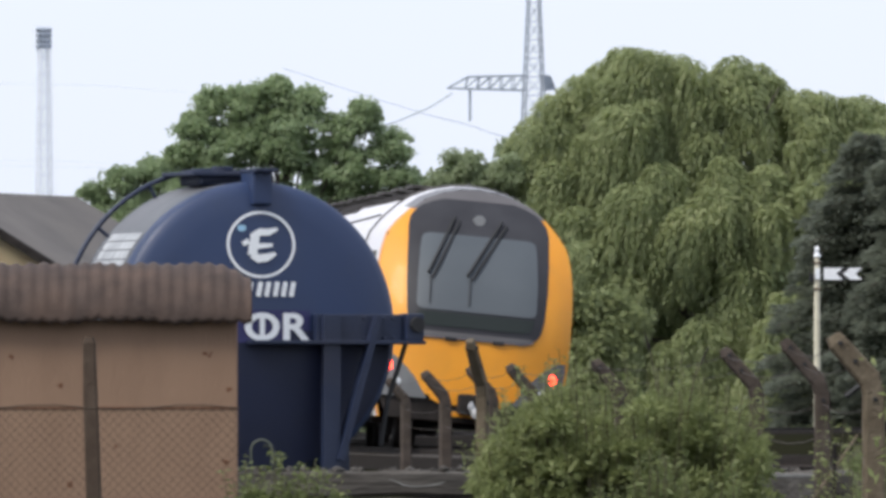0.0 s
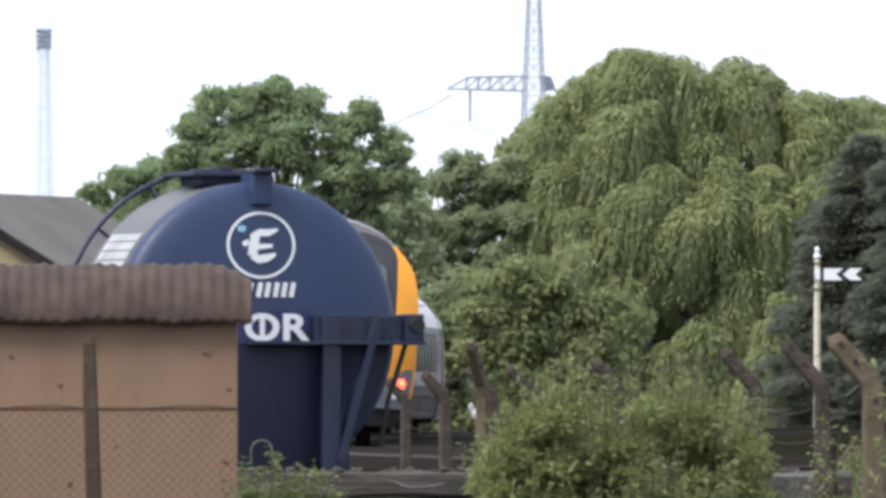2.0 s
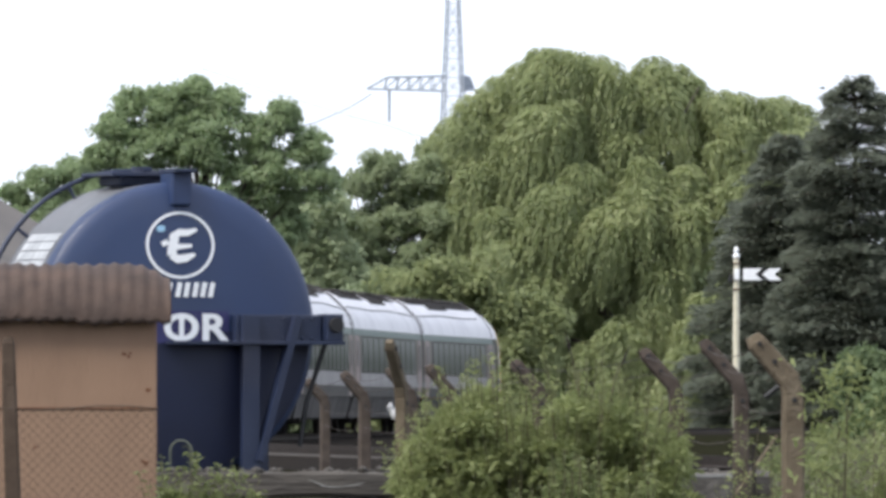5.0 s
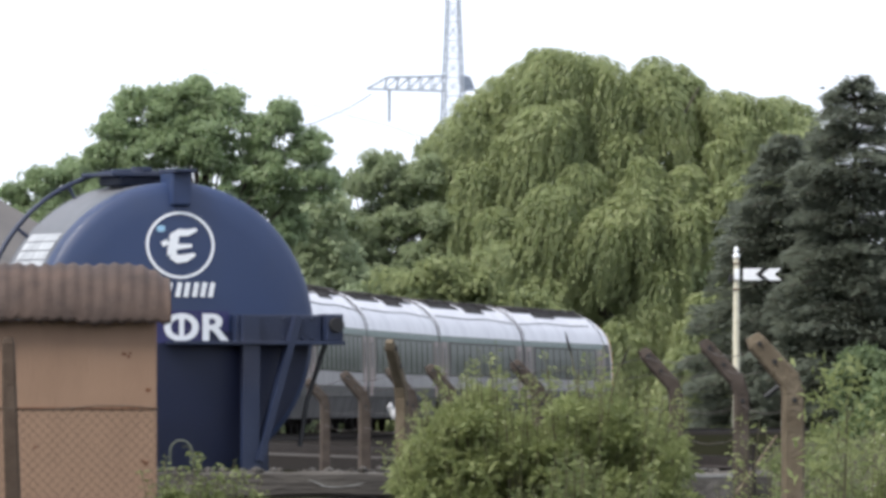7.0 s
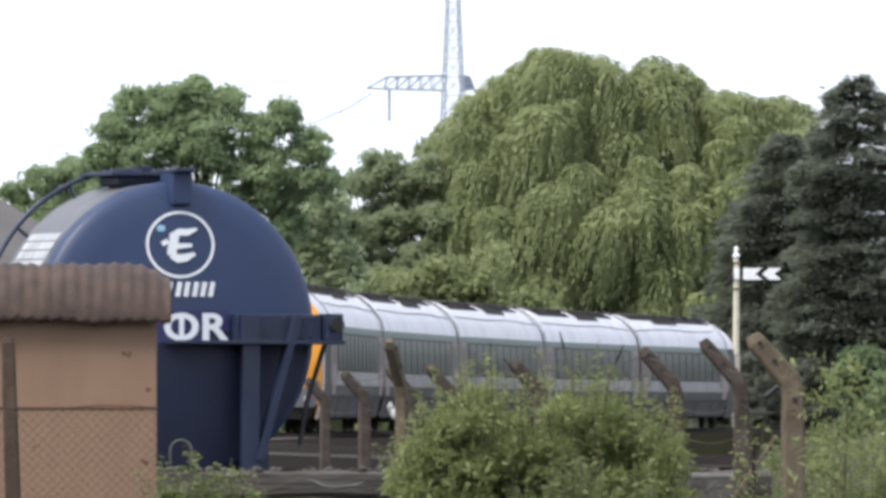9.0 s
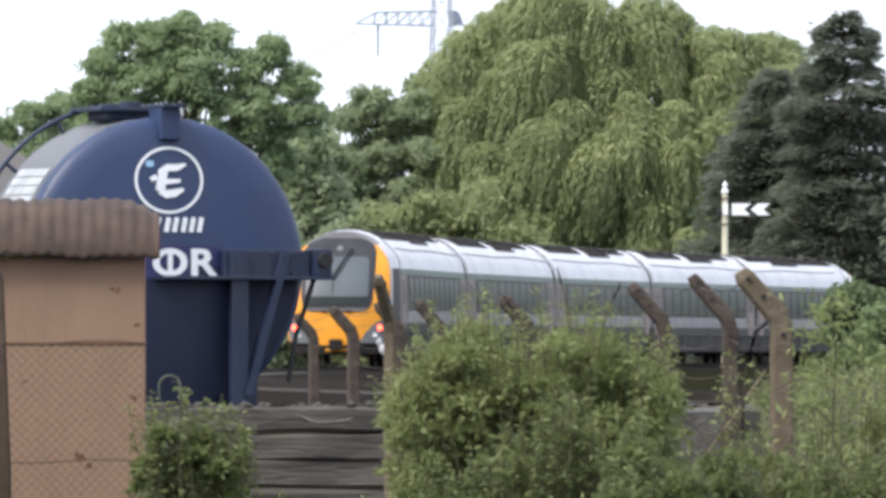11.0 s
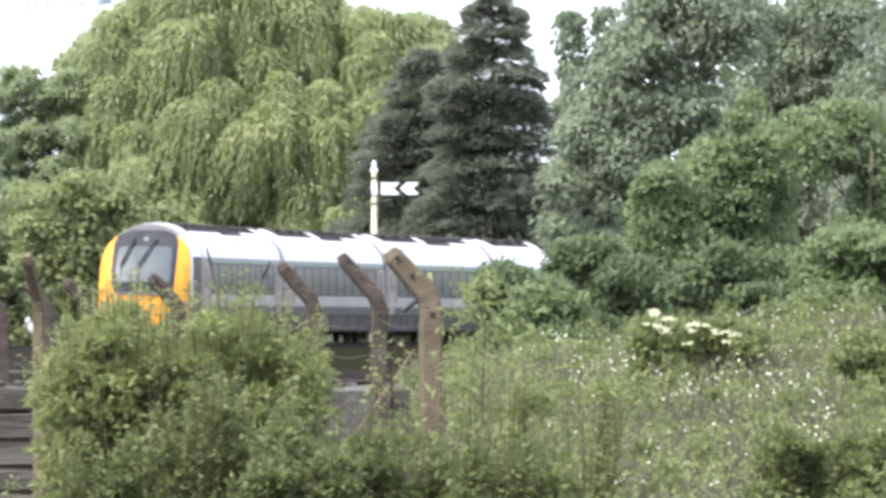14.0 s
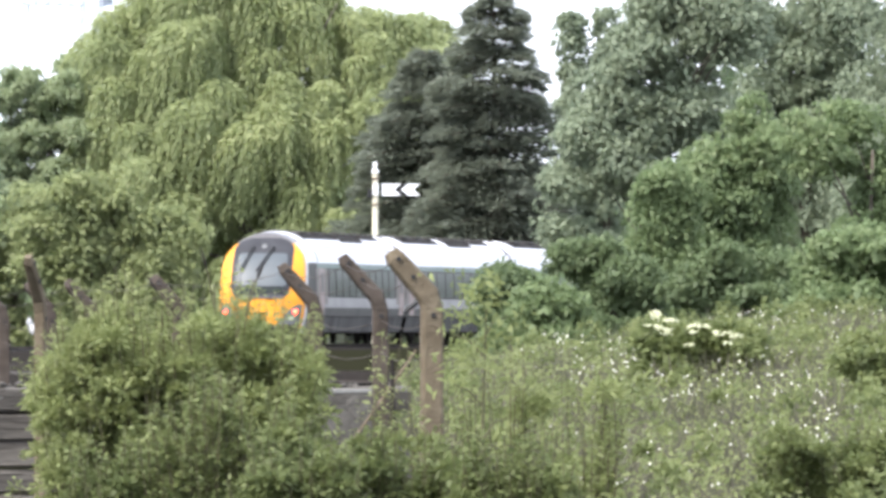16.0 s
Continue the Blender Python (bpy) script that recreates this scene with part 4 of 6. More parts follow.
def side_strip(z0, z1, y0, y1, out, n=4, sides=(-1, 1)):
    bm = bmesh.new()
    for s in sides:
        add_sheet(bm, [[(s * (half_width(z) + out), y, z) for y in (y0, y1)] for z in between(z0, z1, n)])
        # returns at the edges so that the panel has depth
        for z in (z0, z1):
            add_sheet(bm, [[(s * (half_width(z) + out), y, z) for y in (y0, y1)], [(s * (half_width(z) - 0.03), y, z) for y in (y0, y1)]])
        for y in (y0, y1):
            add_sheet(bm, [[(s * (half_width(z) + out), y, z), (s * (half_width(z) - 0.03), y, z)] for z in between(z0, z1, n)])
    bmesh.ops.recalc_face_normals(bm, faces=bm.faces)
    return bm


def roof_rows(y0, y1, z_from=2.72, out=0.0):
    up = [(x + out, z) for x, z in PROFILE if z >= z_from - 0.001]
    pts = up + [(-x, z) for x, z in up[::-1][1:]]
    return [[(x, y, z) for x, z in pts] for y in (y0, y1)]


def face_y(x, z):
    """The raked, rounded cab front; 0 at the foremost point."""
    rake = 0.04 + 0.05 * max(0, z - 0.9) + 0.30 * max(0, z - 1.45) ** 2.0
    a = min(abs(x) / 1.36, 1.08)
    return rake + 0.38 * a ** 3.2


def nose_drop(z):
    """How far the roof line falls towards the cab front."""
    return 0.06 * max(0.0, z - 2.5)


def nose_ring(t, ybody, y_front):
    """A ring between the body (0) and the edge of the cab front (1)."""
    up = []
    for x, z in PROFILE:
        xx = x * (1 - 0.04 * t ** 2)
        zz = z - t ** 2 * nose_drop(z)
        yf = y_front + face_y(xx, zz)
        up.append((xx, ybody + (yf - ybody) * t, zz))
    return up + [(-x, y, z) for x, y, z in up[::-1][1:]]


def face_patch(rows, y_front, out, n=16):
    """A skin on the cab front; rows of (z, half width) or (z, left, right)."""
    pts = []
    for r in rows:
        z, a, b = (r[0], -r[1], r[1]) if len(r) == 2 else r
        pts.append([(a + (b - a) * i / n, y_front + face_y(a + (b - a) * i / n, z) - out, z) for i in range(n + 1)])
    return sheet(pts)


def build_car(cab, rear=False):
    root = tagged(new("train_car"), ("streamlined train end car with a yellow cab front" if cab else "grey and silver passenger train carriage with dark windows"), "train", "carriages of the train")
    y_back, y_front = CAR / 2 - 0.2, -CAR / 2 + (0.05 if cab else 0.2)
    y0 = y_front + 3.3 if cab else y_front
    part("roof", sheet(roof_rows(y0, y_back)), TRAIN_SILVER, root, "silver roof", smooth=True)
    part("side_panel", side_strip(0.95, 2.72, y0, y_back, 0.0, 6), TRAIN_GREY, root, "grey body side")
    part("cantrail", side_strip(2.55, 2.71, y0 + 0.01, y_back - 0.01, 0.006), TRAIN_CANT, root, "pale green-grey band")
    part("stripe", side_strip(1.22, 1.57, y0 + 0.01, y_back - 0.01, 0.006), TRAIN_STRIPE, root, "pale grey stripe")
    part("skirt", side_strip(0.40, 0.94, y0 + 0.2, y_back - 0.2, -0.02), TRAIN_SKIRT, root, "dirty grey skirt")
    for y in (y_back,) if cab else (y_back, y_front):
        bm = bmesh.new()
        pts = [(x, z) for x, z in PROFILE[1:]]
        f = bm.faces.new([bm.verts.new((x, y, z)) for x, z in pts + [(-x, z) for x, z in pts[::-1][1:]]])
        part("end_wall", bm, TRAIN_SKIRT, root)
        s = 1 if y > 0 else -1
        part("gangway", box((0, y + s * 0.1, 2.05), (1.5, 0.2, 2.3), 0.06), BLACK, root, "black gangway bellows")
    # windows and doors
    doors = [y_back - 1.0, (y0 + 0.9 if cab else y_front + 1.0)]
    for s in (-1, 1):
        for y in doors:
            part("vestibule_panel", side_strip(1.36, 2.54, y - 1.2, y + (1.2 if y < 0 else 0.9), 0.008, 5, (s,)), TRAIN_VESTIBULE, root, "warm grey vestibule panel")
            part("door", side_strip(0.98, 2.54, y - 0.45, y + 0.45, 0.014, 5, (s,)), TRAIN_DOOR, root, "pale plug door")
            part("door_window", side_strip(1.75, 2.4, y - 0.2, y + 0.2, 0.022, 3, (s,)), TRAIN_GLASS, root)
        lo, hi = doors[1] + 1.5, doors[0] - 1.5
        n = 10
        for i in range(n):
            a, b = lo + (hi - lo) * i / n + 0.13, lo + (hi - lo) * (i + 1) / n - 0.13
            part("window", side_strip(1.62, 2.5, a, b, 0.012, 3, (s,)), TRAIN_GLASS, root)
    # roof equipment
    for y, ln, wide in ((-4.0 if cab else -5.2, 7.6, 0.86), (2.6, 5.0, 0.95), (7.6, 4.0, 0.80)):
        bm = bmesh.new()
        rows = [[(x, yy, half_top(x) + 0.035) for x in np.linspace(-wide, wide, 11)] for yy in (y - ln / 2, y - ln / 6, y + ln / 6, y + ln / 2)]
        add_sheet(bm, rows)
        bmesh.ops.recalc_face_normals(bm, faces=bm.faces)
        bmesh.ops.solidify(bm, geom=bm.faces[:], thickness=0.05)
        unit_ob = part("roof_module", bm, UNDER, root, "black roof equipment module")
        for q in (-0.3, 0.05, 0.38):
            for x in (-0.5, 0.5):
                part("grille", box((x, y + q * ln, half_top(0.5) + 0.05), (0.42, ln * 0.16, 0.05), 0.012), TRAIN_SKIRT, unit_ob)
    for s in (-1, 1):
        part("conduit", tube([(s * (half_width(z) + 0.015), yy, z) for yy, z in ((y0 + 1.5, 3.3), (-2.0, 3.26), (4.0, 3.3), (y_back - 0.5, 3.22))], 0.014, 5), BLACK, root, "thin black conduit along the roof")
    for y in (y_back - 0.2, (y0 if cab else y_front) + 0.2):
        bm = bmesh.new()
        pts = [(x + 0.02, z + 0.02) for x, z in PROFILE if z > 2.6]
        add_tube(bm, [(x, y, z) for x, z in pts + [(-x, z) for x, z in pts[::-1][1:]]], 0.013, 5)
        part("end_rib", bm, TRAIN_SKIRT, root)
    # running gear
    part("underframe", box((0, 0.5, 0.62), (2.2, 19.0, 0.55), 0.05), UNDER, root, "black equipment under the floor")
    for y in (-8.0, 8.0):
        bm = bmesh.new()
        for s in (-1, 1):
            add_box(bm, (s * 1.05, y, 0.55), (0.16, 3.2, 0.24), None, 0.03)
            if s == 1:
                add_box(bm, (0, y, 0.6), (2.1, 0.5, 0.2), None, 0.03)
            for dy in (-1.15, 1.15):
                add_box(bm, (s * 1.06, y + dy, 0.42), (0.22, 0.34, 0.34), None, 0.05)
        bog = part("bogie", bm, UNDER, root, "black bogie frame")
        for s in (-1, 1):
            for dy in (-1.15, 1.15):
                bm = bmesh.new()
                bmesh.ops.create_cone(bm, cap_ends=True, segments=24, radius1=0.40, radius2=0.385, depth=0.13, matrix=Matrix.Translation((s * 0.76, y + dy, 0.40)) @ Matrix.Rotation(s * math.pi / 2, 4, "Y"))
                part("wheel", bm, UNDER, bog)
    if not cab:
        return root
    # cab nose
    yb = y0
    rings = [nose_ring(t, yb, y_front) for t in (0, 0.3, 0.6, 0.88)]
    m = len(PROFILE)
    top = 8                                   # profile points under this index are body sides
    crown_t = (0, 0.25, 0.5)
    low = 5                                   # body sides are grey under this point, silver over it
    lower = [nose_ring(t, yb, y_front) for t in (0, 0.3, 0.74)]
    strip = [nose_ring(t, yb, y_front) for t in (0.74, 0.81, 0.88)]
    for up, dn in ((slice(low, top + 1), slice(0, low + 1)), (slice(2 * m - 2 - top, 2 * m - 1 - low), slice(2 * m - 2 - low, 2 * m - 1))):
        part("nose_shoulder", sheet([r[up] for r in rings]), TRAIN_SILVER, root, "silver shoulder behind the cab front", smooth=True)
        part("nose_side", sheet([r[dn] for r in lower]), TRAIN_GREY, root, "grey cab side", smooth=True)
        part("nose_strip", sheet([r[dn] for r in strip]), TRAIN_SILVER, root, "silver strip behind the yellow corner", smooth=True)
    part("nose_crown", sheet([nose_ring(t, yb, y_front)[top:2 * m - 1 - top] for t in crown_t]), TRAIN_SILVER, root, smooth=True)
    edge = [nose_ring(t, yb, y_front) for t in (0.88, 0.91, 0.94, 0.97, 1.0)]
    for s, sl in ((1, slice(0, top + 1)), (-1, slice(2 * m - 2 - top, 2 * m - 1))):
        part("corner_panel", sheet([r[sl] for r in edge]), YELLOW, root, "warning yellow corner panel", smooth=True)
    part("hood", sheet([nose_ring(t, yb, y_front)[top:2 * m - 1 - top] for t in (0.5, 0.7, 0.85, 0.94, 1.0)]), HOOD_GREY, root, "grey hood rim", smooth=True)
    zs = [0.72 + (3.41 - 0.72) * i / 22 for i in range(23)]
    edge_hw = [(z - nose_drop(z), half_width(z) * 0.96) for z in zs]
    part("cab_front", face_patch(edge_hw, y_front, 0.0, 22), YELLOW, root, "warning yellow cab front", smooth=True)
    part("hood_front", face_patch([(z - nose_drop(z), half_width(z) * 0.96) for z in between(3.41, 3.78, 8)], y_front, 0.0, 22), HOOD_GREY, root, smooth=True)
    sur = [(1.56, 0.62), (1.575, 0.80), (1.62, 0.89), (1.72, 0.95), (1.9, 0.985), (2.3, 1.01), (2.7, 1.015), (3.0, 1.01), (3.15, 1.01), (3.28, 0.985), (3.38, 0.93), (3.47, 0.83), (3.55, 0.68), (3.61, 0.50)]
    part("windscreen_surround", face_patch([(z - nose_drop(z), w) for z, w in sur], y_front, 0.02, 22), CAB_GREY, root, "dark grey windscreen surround", smooth=True)
    gl = [(1.93, 0.76), (1.95, 0.83), (2.0, 0.86), (2.4, 0.86), (2.8, 0.84), (2.96, 0.82), (3.01, 0.78), (3.03, 0.7)]
    part("windscreen", face_patch(gl, y_front, 0.032, 18), CAB_GLASS, root, "grey tinted windscreen", smooth=True)
    part("dashboard_band", face_patch([(1.70, 0.70), (1.74, 0.80), (1.9, 0.84)], y_front, 0.03, 14), TRAIN_GLASS, root)

    def on_face(x, z, out=0.05):
        z -= nose_drop(z)
        return Vector((x, y_front + face_y(x, z) - out, z))
    for a, b in (((-0.36, 3.33), (-0.72, 2.45)), ((0.32, 3.32), (-0.16, 2.45))):
        arm = part("wiper", tube([on_face(a[0] + (b[0] - a[0]) * i / 6, a[1] + (b[1] - a[1]) * i / 6, 0.07) for i in range(7)], 0.022, 6), BLACK, root)
        part("blade", tube([on_face(a[0] + 0.07 + (b[0] - a[0]) * i / 6, a[1] - 0.06 + (b[1] - a[1]) * i / 6, 0.055) for i in range(7)], 0.018, 5), BLACK, arm)
        part("blade", tube([on_face(b[0] + 0.04, b[1] - 0.03 - 0.1 * i, 0.05) for i in range(5)], 0.009, 5), BLACK, arm)
    bm = bmesh.new()
    p = on_face(0.0, 3.30, 0.03)
    bmesh.ops.create_cone(bm, cap_ends=True, segments=24, radius1=0.10, radius2=0.085, depth=0.05, matrix=Matrix.Translation(p) @ Matrix.Rotation(radians(62), 4, "X"))
    part("top_lamp", bm, LAMP_GREY, root, "round clear marker lamp")
    for x in (-0.34, 0.34):
        part("horn_grille", box(on_face(x, 1.53, 0.02), (0.16, 0.06, 0.05), 0.01), BLACK, root)
    part("windscreen_sill", face_patch([(1.53, 0.70), (1.56, 0.82), (1.60, 0.86), (1.625, 0.80)], y_front, 0.03, 14), HOOD_GREY, root, "pale grey sill under the windscreen")
    for s in (-1, 1):
        rows = [(0.66, 0.60, 1.24), (0.80, 0.70, 1.31), (0.95, 0.80, 1.33), (1.1, 0.94, 1.345), (1.22, 1.08, 1.355), (1.32, 1.24, 1.36)]
        rows = [(z, min(s * a, s * b), max(s * a, s * b)) for z, a, b in rows]
        cl = part("headlamp_unit", face_patch(rows, y_front, 0.012, 8), LAMP_GREY, root, "grey lamp cluster with clear lenses")
        bm = bmesh.new()
        bmesh.ops.create_icosphere(bm, subdivisions=2, radius=0.085, matrix=Matrix.Translation(on_face(s * 1.02, 0.86, -0.01)) @ Matrix.Diagonal((1.3, 0.5, 0.9, 1)))
        part("headlight", bm, LENS, cl, "clear headlight", smooth=True)
        bm = bmesh.new()
        bmesh.ops.create_icosphere(bm, subdivisions=2, radius=0.078, matrix=Matrix.Translation(on_face(s * 1.16, 1.08, 0.005)) @ Matrix.Diagonal((1, 0.5, 1, 1)))
        part("tail_light" if rear else "marker_light", bm, TAIL if rear else LENS, cl, "glowing red tail light" if rear else "", smooth=True)
    part("valance", face_patch([(0.36, 1.12), (0.5, 1.2), (0.6, 1.24), (0.73, 1.27)], y_front, -0.05, 14), UNDER, root, "black lower valance")
    part("coupler", box((0, y_front - 0.1, 0.62), (0.34, 0.5, 0.3), 0.05), UNDER, root, "black coupler")
    part("coupler_cover", face_patch([(0.60, 0.42), (0.66, 0.55), (0.74, 0.6)], y_front, 0.03, 10), YELLOW, root)
    part("step_bar", box((0.02, y_front - 0.03, 0.47), (0.62, 0.06, 0.07), 0.01), YELLOW, root, "yellow step bar")
    return root


def half_top(x):
    """Roof height at an offset from the middle."""
    for (x0, z0), (x1, z1) in zip(PROFILE[::-1], PROFILE[::-1][1:]):
        if abs(x) <= x1:
            return z0 + (z1 - z0) * (abs(x) - x0) / (x1 - x0 + 1e-9)
    return 2.7


REAR_CAR = build_car(True, True)
MID_CAR = build_car(False)
CARS = [REAR_CAR, MID_CAR, copy_thing(MID_CAR, Matrix()), copy_thing(MID_CAR, Matrix()), build_car(True)]


def travelled(t):
    return 13.0234864 * t + 0.326361670 * t * t / 2 - 0.0366937657 * t ** 3 / 6


def cant(s):
    """The curve's banking in degrees, running out along the line."""
    return 5.5 * min(max(1 - (s - 12) / 110.0, 0.0), 1.15)


def car_pose(i, t):
    s = travelled(t) + CAR * (i + 0.5)
    a, b = on_track(s - 8.0), on_track(s + 8.0)
    c = (a + b) / 2
    turn = -math.degrees(math.atan2(b.x - a.x, b.y - a.y))
    lean = cant(s)
    across = Vector((b.y - a.y, a.x - b.x, 0)).normalized()
    c -= across * 1.4 * math.sin(radians(lean))      # banked about the body's middle
    return pose(c.x, c.y, RAIL, 0, -lean if i == 4 else lean, turn + (180 if i == 4 else 0))


# ---------------------------------------------------------------- trees
def spread_lobes(seed, n, w=0.75, r=(0.28, 0.45), z=(0.2, 0.85), taper=0.6):
    rng = np.random.default_rng(seed)
    out = []
    for i in range(n):
        h = z[0] + (z[1] - z[0]) * rng.random()
        a = rng.random() * 2 * math.pi
        q = w * (1 - taper * max(0, (h - z[0]) / (z[1] - z[0])) ** 2) * rng.random() ** 0.5
        out.append((q * math.cos(a), q * math.sin(a), h, r[0] + (r[1] - r[0]) * rng.random()))
    return out


def place_tree(name, u0, u1, v_top, d, label, lobes, count, clump, per, leaf, mat, seed, depth=0.8, **kw):
    """A tree that fills the bearings u0 to u1 and reaches up to v_top, d metres off."""
    k = d / F
    a, b = P(u0, 732, d), P(u1, 732, d)
    c = (a + b) / 2
    gz = ground_z(c.x, c.y)
    h = P(0, v_top, d).z - gz
    return tree(name, (c.x, c.y, gz), label, ((b.x - a.x) / 2, (b.x - a.x) / 2 * depth, h), lobes, count, clump, per, leaf, mat, seed, **kw)


def lobed_tree(name, d, label, lobes, mat, seed, clump=0.46, per=100, leaf=0.2, density=1.05, trunk_r=0.3, category="tree"):
    """A tree whose crown is built of lobes, each given by bearing, height and radius in the opening view."""
    rng = np.random.default_rng(seed)
    k = d / F
    u_mid = sum(u * q * q for u, v, q in lobes) / sum(q * q for u, v, q in lobes)
    c0 = P(u_mid, 732, d)
    gz = ground_z(c0.x, c0.y)
    root = thing(name, (c0.x, c0.y, gz), label, category)
    cs, rs = [], []
    for u, v, q in lobes:
        p = P(u, v, d)
        rad = q * k
        n = max(4, int(density * 4.2 * (rad / clump) ** 2))
        dirs = unit(rng.normal(size=(n, 3)))
        f = 0.4 + 0.6 * rng.random((n, 1)) ** 0.5
        inner = max(rad - 0.7 * clump, 0.3 * rad)
        y_mid = (rng.random() - 0.5) * 0.8 * rad
        cs.append(np.array([p.x - c0.x, y_mid, p.z - gz]) + dirs * f * inner * np.array([1, 1.1, 0.92]))
        rs.append(clump * (0.55 + 0.8 * rng.random(n)))
    c, rad = np.concatenate(cs), np.concatenate(rs)
    c[:, 2] = np.maximum(c[:, 2], 0.3)
    pick = rng.choice(len(c), min(len(c), 30), replace=False)
    part("trunk", trunk_and_limbs(rng, c[:, 2].max() * 0.78, trunk_r, c[pick]), BARK, root, "bark-covered trunk with limbs", smooth=True)
    pos, way, face = clump_leaves(rng, c, rad, per, 0.3)
    ln = leaf * (0.6 + 0.8 * rng.random(len(pos)))
    leaf_mesh("crown", pos, way, ln, ln * 0.55, mat, root, "", rng, face=face)


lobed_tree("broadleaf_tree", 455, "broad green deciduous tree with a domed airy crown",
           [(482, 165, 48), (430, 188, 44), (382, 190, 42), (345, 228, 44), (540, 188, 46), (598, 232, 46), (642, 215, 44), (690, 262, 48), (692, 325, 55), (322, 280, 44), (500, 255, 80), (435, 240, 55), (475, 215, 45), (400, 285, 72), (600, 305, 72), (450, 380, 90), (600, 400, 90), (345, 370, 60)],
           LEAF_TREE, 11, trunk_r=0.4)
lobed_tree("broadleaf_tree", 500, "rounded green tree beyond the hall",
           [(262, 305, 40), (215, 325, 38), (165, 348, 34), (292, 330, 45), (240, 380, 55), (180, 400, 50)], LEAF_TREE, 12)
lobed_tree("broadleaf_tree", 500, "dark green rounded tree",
           [(815, 300, 44), (782, 335, 42), (860, 322, 46), (905, 308, 42), (950, 300, 40), (840, 390, 66), (930, 385, 66), (775, 405, 56), (720, 400, 50), (700, 460, 70), (800, 480, 70), (640, 470, 70), (890, 470, 62)], LEAF_FAR_HAZE, 13)
place_tree("broadleaf_tree", 590, 800, 330, 470, "green tree in the row behind the railway", spread_lobes(5, 7, z=(0.1, 0.8)), 90, 0.85, 140, 0.34, LEAF_FAR_HAZE, 14, trunk_r=0.3)
place_tree("broadleaf_tree", 850, 1010, 235, 560, "far dark green tree", spread_lobes(6, 7), 60, 0.9, 110, 0.36, LEAF_FAR_HAZE, 15, trunk_r=0.3)
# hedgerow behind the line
for i, (u0, u1, v, mat) in enumerate(((780, 1110, 425, LEAF_HEDGE), (660, 850, 500, LEAF_FAR_HAZE), (860, 1020, 520, LEAF_HEDGE), (1000, 1150, 520, LEAF_HEDGE), (720, 900, 470, LEAF_HEDGE), (560, 720, 480, LEAF_FAR_HAZE), (420, 600, 520, LEAF_FAR_HAZE))):
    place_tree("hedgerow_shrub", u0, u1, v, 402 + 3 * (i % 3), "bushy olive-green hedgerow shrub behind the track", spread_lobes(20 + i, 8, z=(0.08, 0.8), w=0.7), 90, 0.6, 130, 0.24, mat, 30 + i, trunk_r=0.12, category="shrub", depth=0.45)


